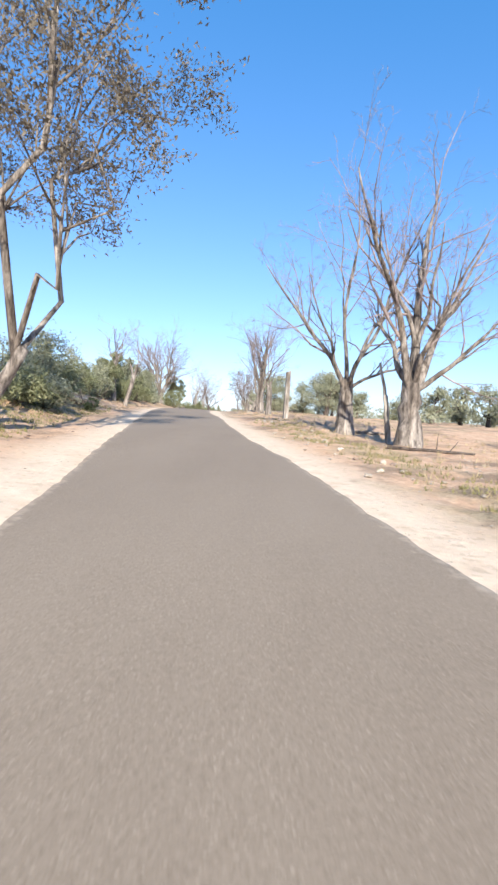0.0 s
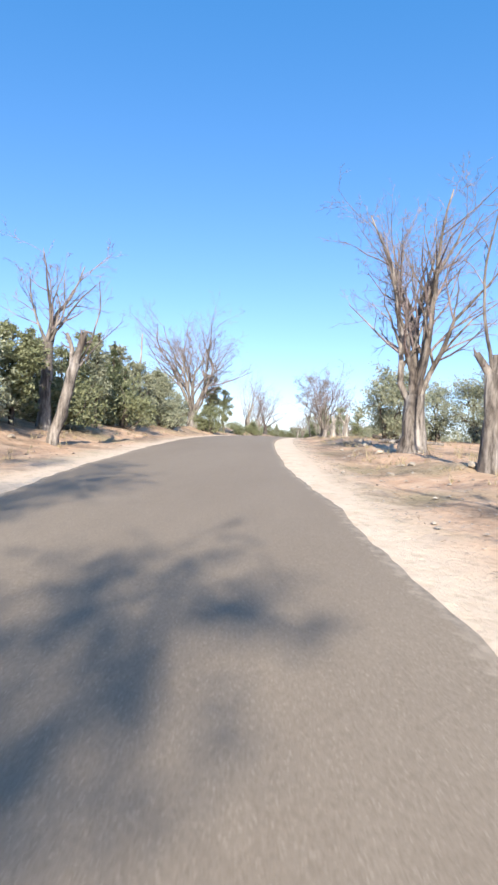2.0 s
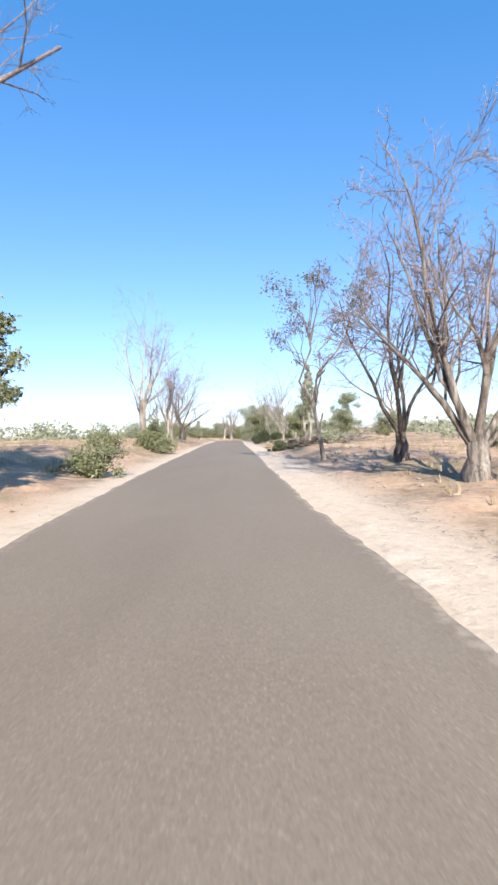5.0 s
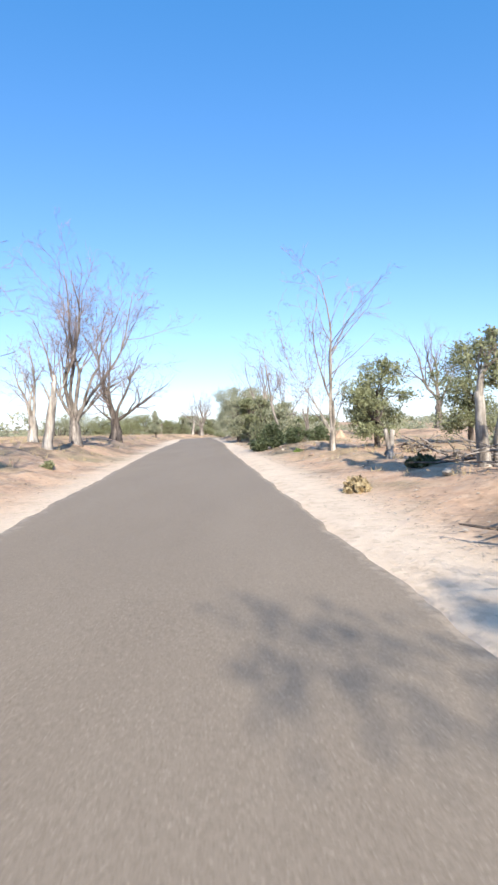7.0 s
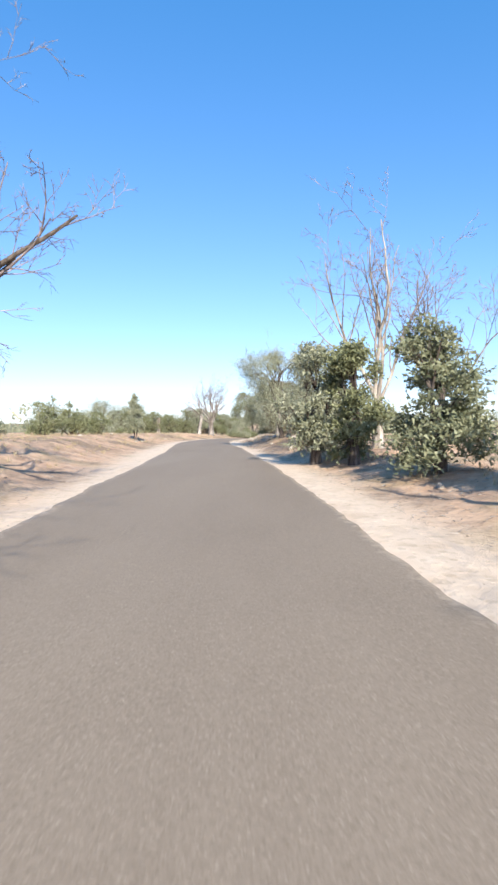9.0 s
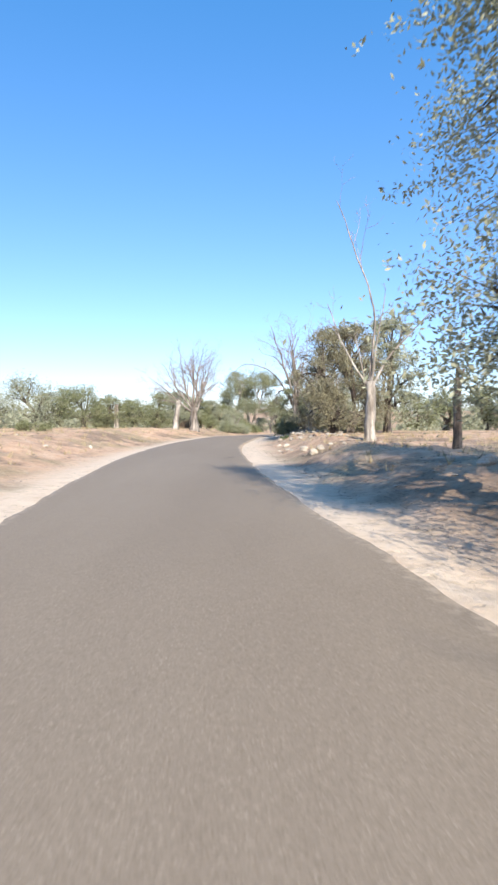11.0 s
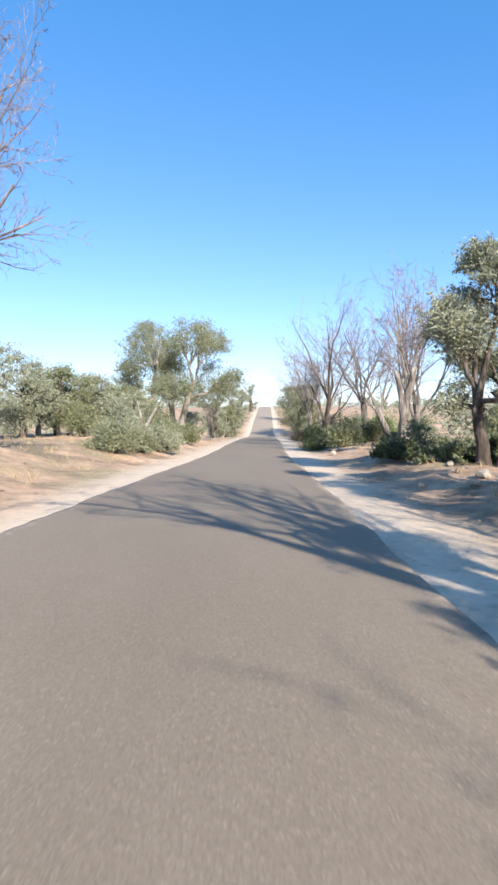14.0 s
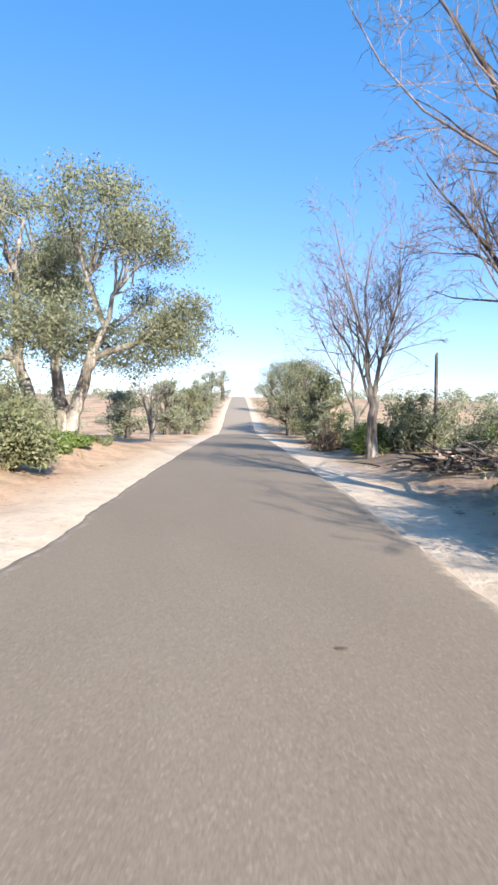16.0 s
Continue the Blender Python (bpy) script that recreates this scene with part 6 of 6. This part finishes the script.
leafy_tree(-13.45, 199.80, 4.90, 3.50, 0.150, 0.28, 'broad grey-green tree overhanging the verge', turn=-9, leaf=M_GREY, n=21000, size=0.07, low=0.26, rel=0.125, hole=0.35, clumps=60, stems=((-0.2, -10), (0.15, 12)), seed=250, lobes=8)
bare_tree(-10.50, 209.20, 6.50, 0.170, 0.22, ((-28, 5, 0.85, 0.42), (-12, -6, 1, 0.45), (-2, 6, 0.95, 0.45), (10, 8, 0.95, 0.45), (28, -6, 0.8, 0.42)), 'pale bare tree at the end of the thicket', turn=-9, bark=M_BARK, counts=(9, 6, 4), fine=0.008, seed=350)
leafy_tree(-8.17, 205.82, 5.40, 4.17, 0.132, 0.25, 'dark green tree in the thicket', turn=-9, leaf=M_OLIVE, n=5600, size=0.12, low=0.05, rel=0.18, seed=251)
shrub(-13.25, 203.81, 0.96, 2.85, 'low tangled bush in the thicket', turn=-9, leaf=M_OLIVE, n=4000, size=0.1, clumps=20, group='thicket bushes', seed=252)
shrub(-12.10, 202.93, 0.96, 2.74, 'low tangled bush in the thicket', turn=-9, leaf=M_GUM, n=4000, size=0.1, clumps=20, group='thicket bushes', seed=253)
shrub(-9.42, 204.62, 1.52, 2.87, 'low tangled bush in the thicket', turn=-9, leaf=M_OLIVE, n=4000, size=0.1, clumps=20, group='thicket bushes', seed=254)
shrub(-12.02, 213.42, 2.14, 2.34, 'low tangled bush in the thicket', turn=-9, leaf=M_OLIVE, n=4000, size=0.1, clumps=20, group='thicket bushes', seed=255)
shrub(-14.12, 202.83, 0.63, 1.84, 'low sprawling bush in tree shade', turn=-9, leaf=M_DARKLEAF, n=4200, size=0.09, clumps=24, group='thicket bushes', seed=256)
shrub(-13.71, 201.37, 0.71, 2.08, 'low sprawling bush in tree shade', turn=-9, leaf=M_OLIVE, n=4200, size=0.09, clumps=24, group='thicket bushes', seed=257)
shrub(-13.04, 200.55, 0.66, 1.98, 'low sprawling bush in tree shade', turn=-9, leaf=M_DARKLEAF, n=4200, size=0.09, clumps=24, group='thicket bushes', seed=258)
shrub(-11.90, 217.20, 1.33, 2.01, 'sprawling grey-green bush at the foot of a bare tree', turn=-13, leaf=M_OLIVE, n=4600, size=0.09, clumps=24, group='bushes by the verge', seed=259)
shrub(-12.60, 216.00, 1.20, 2.10, 'sprawling grey-green bush at the foot of a bare tree', turn=-13, leaf=M_DARKLEAF, n=5200, size=0.085, clumps=26, group='bushes by the verge', seed=305)
shrub(-11.00, 218.00, 1.49, 2.46, 'sprawling grey-green bush at the foot of a bare tree', turn=-13, leaf=M_DARKLEAF, n=4600, size=0.09, clumps=24, group='bushes by the verge', seed=260)
shrub(-9.37, 218.69, 1.61, 2.52, 'sprawling grey-green bush at the foot of a bare tree', turn=-13, leaf=M_GREY, n=4600, size=0.09, clumps=24, group='bushes by the verge', seed=261)
shrub(-8.67, 217.82, 1.76, 2.41, 'sprawling grey-green bush at the foot of a bare tree', turn=-13, leaf=M_DARKLEAF, n=4600, size=0.09, clumps=24, group='bushes by the verge', seed=262)
log(-8.30, 219.44, 2.87, 0.119, -7.86345, 'long pale fallen trunk on the verge', mat=M_PALE, seed=263)
log(-9.98, 223.78, 1.71, 0.066, -4.61348, 'grey fallen branch by the bushes', mat=M_BARK, seed=264)
brush_pile(-9.88, 222.35, 1.99, 0.40, 'heap of cut logs and branches', turn=-13, n=40, leaves=250, seed=265)
shrub(-9.22, 228.73, 1.25, 1.50, 'bright green feathery bush at the verge', turn=-13, leaf=M_GREEN, n=4200, size=0.08, clumps=26, group='bushes by the verge', seed=351)
shrub(-9.18, 232.64000000000001, 1.45, 1.60, 'grey-brown twiggy bush at the verge', turn=-13, leaf=M_DRYLEAF, n=2400, size=0.08, clumps=26, group='bushes by the verge', seed=352)
brush_pile(-10.45, 221.88, 1.90, 0.45, 'brown heap of roots and cut branches in the shade', turn=-30, n=60, leaves=120, mat=M_DARKBARK, seed=353)
earth_mound(-9.0, 224.59, 1.90, 0.24, 'low brown heap of soil under cut branches', seed=354)
log(-6.55, 228.74, 3.60, 0.085, 12.0, 'long pale fallen trunk on the verge', mat=M_PALE, seed=355)
post(-7.14, 228.11, 3.23, 0.091, 'thin leaning wooden pole', lean=-2, mat=M_BARK, seed=266)
leafy_tree(-13.60, 258.15, 4.14, 3.16, 0.211, 0.25, 'dry scrub tree along the far road', turn=-13, leaf=M_GREY, n=2400, size=0.18, low=0.1, rel=0.22, group='scrub trees along the far road', seed=267)
leafy_tree(-9.17, 271.33, 5.59, 3.37, 0.269, 0.25, 'dry scrub tree along the far road', turn=-13, leaf=M_GREY, n=2400, size=0.18, low=0.1, rel=0.22, group='scrub trees along the far road', seed=268)
leafy_tree(-5.28, 290.43, 6.62, 3.51, 0.351, 0.25, 'dry scrub tree along the far road', turn=-13, leaf=M_GREY, n=2400, size=0.18, low=0.1, rel=0.22, group='scrub trees along the far road', seed=269)
leafy_tree(-16.92, 247.55, 2.99, 2.87, 0.164, 0.25, 'dry scrub tree along the far road', turn=-13, leaf=M_GREY, n=2400, size=0.18, low=0.1, rel=0.22, group='scrub trees along the far road', seed=270)
leafy_tree(4.36, 336.15, 7.25, 5.48, 0.548, 0.25, 'dry scrub tree along the far road', turn=-13, leaf=M_GREY, n=2400, size=0.18, low=0.1, rel=0.22, group='scrub trees along the far road', seed=271)


# ---------------------------------------------------------------- rocks, litter, grass, far scrub
def at_road(s, d):
    x, y, tx, ty, z = frame_at(s)
    return x + ty * d, y - tx * d


_rng = np.random.default_rng(77)
def tar_spot(s, d, long, wide, seed):
    """A thin smear of bitumen on the asphalt."""
    rng = np.random.default_rng(seed)
    x, y, tx, ty, z = frame_at(s)
    edge = [(0.5 * wide * math.cos(a) * k, 0.5 * long * math.sin(a) * k) for a, k in ((2 * math.pi * j / 18, rng.uniform(0.88, 1.10)) for j in range(18))]
    V = [(0, 0, 0.008)] + [(u, v, 0.002) for u, v in edge]
    F = [(0, 1 + j, 1 + (j + 1) % 18) for j in range(18)]
    px, py = x + ty * d, y - tx * d
    ob = new("tar_spot", mesh_from("tar_spot", V, F, M_TAR, True))
    ob.matrix_basis = pose(px, py, z + 0.03 * (1 - (d / 2.0) ** 2) + 0.006, 0, 0, math.degrees(math.atan2(-tx, ty)))
    return tagged(ob, "dark smear of bitumen on worn asphalt", "tar spot", "tar spots on the road")


for _k, (_a, _d, _l, _w) in enumerate(((44.75, 1.18, 0.09, 0.16), (44.6, 1.42, 0.08, 0.13), (194.9, 1.39, 0.14, 0.30), (245.1, 0.55, 0.035, 0.07))):
    tar_spot(_a, _d, _l, _w, 900 + _k)

# loose rocks in rows and scatters beside the road: along from, to, offset from, to, how many, size
for s0, s1, d0, d1, many, size in ((36, 62, 4.2, 5.6, 26, 0.17), (29, 50, 3.1, 4.6, 24, 0.13), (60, 76, 4.0, 6.0, 8, 0.22), (60, 84, -5.0, -7.0, 9, 0.24), (76, 82, -5.5, -7.5, 6, 0.4),
                                   (112, 132, 4.0, 6.5, 16, 0.24), (140, 160, 4.0, 6.0, 12, 0.22), (168, 186, 3.6, 6.0, 16, 0.26), (192, 200, 3.2, 5.6, 12, 0.24), (200, 214, 3.6, 7.0, 60, 0.24), (226, 244, 3.4, 5.4, 12, 0.26), (180, 200, -4.0, -7.0, 9, 0.2)):
    for _ in range(many):
        px, py = at_road(_rng.uniform(s0, s1), (d0 + (d1 - d0) * _rng.random()))
        rock(px, py, size * _rng.uniform(0.45, 1.3), int(_rng.integers(0, 999)), bool(_rng.random() < 0.18))


def scatter(count, s0, s1, d0, d1, power=1.0):
    """Places on the ground between two distances along the road and two offsets from it."""
    out = []
    for _ in range(count):
        s = _rng.uniform(s0, s1)
        d = d0 + (d1 - d0) * _rng.random() ** power
        x, y = at_road(s, d)
        out.append((x, y, ground(x, y)))
    return out


def gravel(name, places, small, large, mat, label):
    base = [(1, 0, 0), (0, 1, 0), (-1, 0, 0), (0, -1, 0), (0, 0, 0.8), (0, 0, -0.4)]
    tri = [(0, 1, 4), (1, 2, 4), (2, 3, 4), (3, 0, 4), (1, 0, 5), (2, 1, 5), (3, 2, 5), (0, 3, 5)]
    V, F = [], []
    for (x, y, z) in places:
        k = small + (large - small) * _rng.random() ** 3
        a = _rng.uniform(0, 6.28)
        ca, sa = math.cos(a), math.sin(a)
        n0 = len(V)
        j = _rng.uniform(0.6, 1.2, 6)
        for (bx, by, bz), q in zip(base, j):
            V.append((x + k * q * (bx * ca - by * sa * 0.8), y + k * q * (bx * sa + by * ca * 0.8), z + k * bz * 0.5 * q + 0.006))
        F += [(a0 + n0, b0 + n0, c0 + n0) for a0, b0, c0 in tri]
    return tagged(new(name, mesh_from(name, V, F, mat)), label, "gravel", kind="stuff")


for side in (-1, 1):
    gravel("gravel", scatter(2600, 30, 262, side * 1.95, side * 4.2, 1.8), 0.005, 0.024, M_STONE, "small pale stones scattered along the verge")
gravel("gravel", scatter(4600, 30, 262, 3.0, 8.5), 0.012, 0.085, M_STONE, "broken pale stones on reddish soil")
gravel("gravel", scatter(3800, 195, 222, 2.0, 6.5, 1.4), 0.006, 0.027, M_STONE, "rough pale rubble along the crumbling road edge")
gravel("gravel", scatter(800, 30, 262, 1.9, 4.0, 1.5), 0.004, 0.013, M_DARKSTONE, "small dark stones on the verge")
gravel("gravel", scatter(2200, 30, 262, -3.0, -9.0), 0.012, 0.08, M_DARKSTONE, "small brown stones on dry soil")


def litter(name, places, size, mat, label, lift=0.012):
    q = np.array(places) + np.array([0, 0, lift])
    n = len(q)
    me = leaf_mesh(name, _rng, q, size, mat, 0.0, 0.3)
    co = np.empty(n * 9)
    me.vertices.foreach_get("co", co)
    co = co.reshape(n, 3, 3)
    co[:, :, 2] = q[:, None, 2] + (co[:, :, 2] - q[:, None, 2]) * 0.18
    me.vertices.foreach_set("co", co.ravel())
    me.update()
    return tagged(new(name, me), label, "litter", kind="stuff")


litter("leaf_litter", scatter(16000, 30, 262, 2.9, 9.0, 1.3), 0.085, M_DRYLEAF, "dry brown leaf litter beside the road")
litter("leaf_litter", scatter(9000, 30, 262, -3.2, -11.0, 1.3), 0.075, M_DRYLEAF, "dry brown leaf litter beside the road")
litter("wood_chips", scatter(15000, 60, 170, 2.7, 8.0, 1.3), 0.09, M_PALE, "pale splinters of bark and wood on dry soil")
litter("wood_chips", scatter(9000, 100, 200, -3.0, -9.0, 1.3), 0.08, M_PALE, "pale splinters of bark and wood on dry soil")
litter("leaf_litter", scatter(7000, 168, 200, 2.8, 9.0), 0.08, M_DARKBARK, "dark bark scraps under trees")
litter("leaf_litter", scatter(3000, 185, 262, 3.4, 7.0), 0.08, M_DARKBARK, "dark bark scraps under trees")


def grass(name, places, h, mat, label, blades=7):
    q = np.repeat(np.array(places), blades, axis=0)
    n = len(q)
    q[:, :2] += _rng.normal(0, 0.05, (n, 2))
    tip = _rng.normal(0, 0.35, (n, 2)) * h
    hh = h * _rng.uniform(0.4, 1.2, n)
    wd = _rng.normal(0, 1, (n, 2))
    wd = wd / np.linalg.norm(wd, axis=1)[:, None] * 0.012
    v = np.empty((n, 3, 3))
    v[:, 0, :2], v[:, 1, :2], v[:, 2, :2] = q[:, :2] - wd, q[:, :2] + wd, q[:, :2] + tip
    v[:, 0, 2] = v[:, 1, 2] = q[:, 2] - 0.02
    v[:, 2, 2] = q[:, 2] + hh
    F = np.arange(3 * n).reshape(n, 3).tolist()
    return tagged(new(name, mesh_from(name, v.reshape(-1, 3).tolist(), F, mat)), label, "grass", kind="stuff")


grass("dry_grass", scatter(2600, 30, 262, 4.0, 13.0), 0.16, M_GRASS, "sparse dry straw-coloured grass tufts")
grass("dry_grass", scatter(3600, 30, 262, -4.0, -16.0), 0.16, M_GRASS, "sparse dry straw-coloured grass tufts")
grass("green_grass", scatter(3600, 30, 62, -4.2, -12.0), 0.10, M_GREENGRASS, "short yellow-green grass on the bank")
grass("green_grass", scatter(450, 34, 60, 3.8, 6.0), 0.09, M_GREENGRASS, "short yellow-green grass by the stones")


def far_scrub():
    """Low woods beyond the fields, on both sides and ahead."""
    pts, size = [], []
    for side in (-1, 1):
        for k in range(330):
            s = _rng.uniform(-60, 520)
            d = side * (26 + 120 * _rng.random() ** 1.4)
            x, y = at_road(s, d)
            z = ground(x, y)
            w, h = _rng.uniform(2.5, 6.0), _rng.uniform(1.6, 4.4)
            m = 130
            u = _rng.normal(0, 1, (m, 3))
            u /= np.linalg.norm(u, axis=1)[:, None]
            c = u * np.array([w * 0.5, w * 0.5, h * 0.5]) * _rng.uniform(0.55, 1.05, (m, 1))
            c[:, 2] += h * 0.52
            pts.append(c + np.array([x, y, z]))
    p = np.concatenate(pts)
    return tagged(new("far_scrub", leaf_mesh("far_scrub", _rng, p, 0.55, M_GREY, 0.0, 0.6)), "low grey-green scrub woods beyond the fields", "scrub", kind="stuff")


far_scrub()


def near_scrub():
    """Loose low scrub between the roadside trees and the far woods."""
    pts = []
    for s0, s1, many in ((20, 110, 50), (110, 200, 40), (200, 330, 120)):
        for k in range(many):
            s = _rng.uniform(s0, s1)
            d = (1 if k % 2 else -1) * (13 + 26 * _rng.random())
            x, y = at_road(s, d)
            w, h, m = _rng.uniform(1.2, 3.4), _rng.uniform(0.6, 1.9), 300
            u = _rng.normal(0, 1, (m, 3))
            u /= np.linalg.norm(u, axis=1)[:, None]
            lump = 1 + 0.3 * np.sin(4 * u[:, :1] + k) * np.cos(5 * u[:, 1:2] + 2 * k)
            c = u * np.array([w * 0.5, w * 0.5, h * 0.5]) * lump * _rng.uniform(0.5, 1.05, (m, 1))
            c[:, 2] += h * 0.48
            pts.append(c + np.array([x, y, ground(x, y)]))
    return tagged(new("low_scrub", leaf_mesh("low_scrub", _rng, np.concatenate(pts), 0.2, M_GREY, 0.0, 0.5)), "low grey-green scrub scattered over dry fields", "scrub", kind="stuff")


near_scrub()
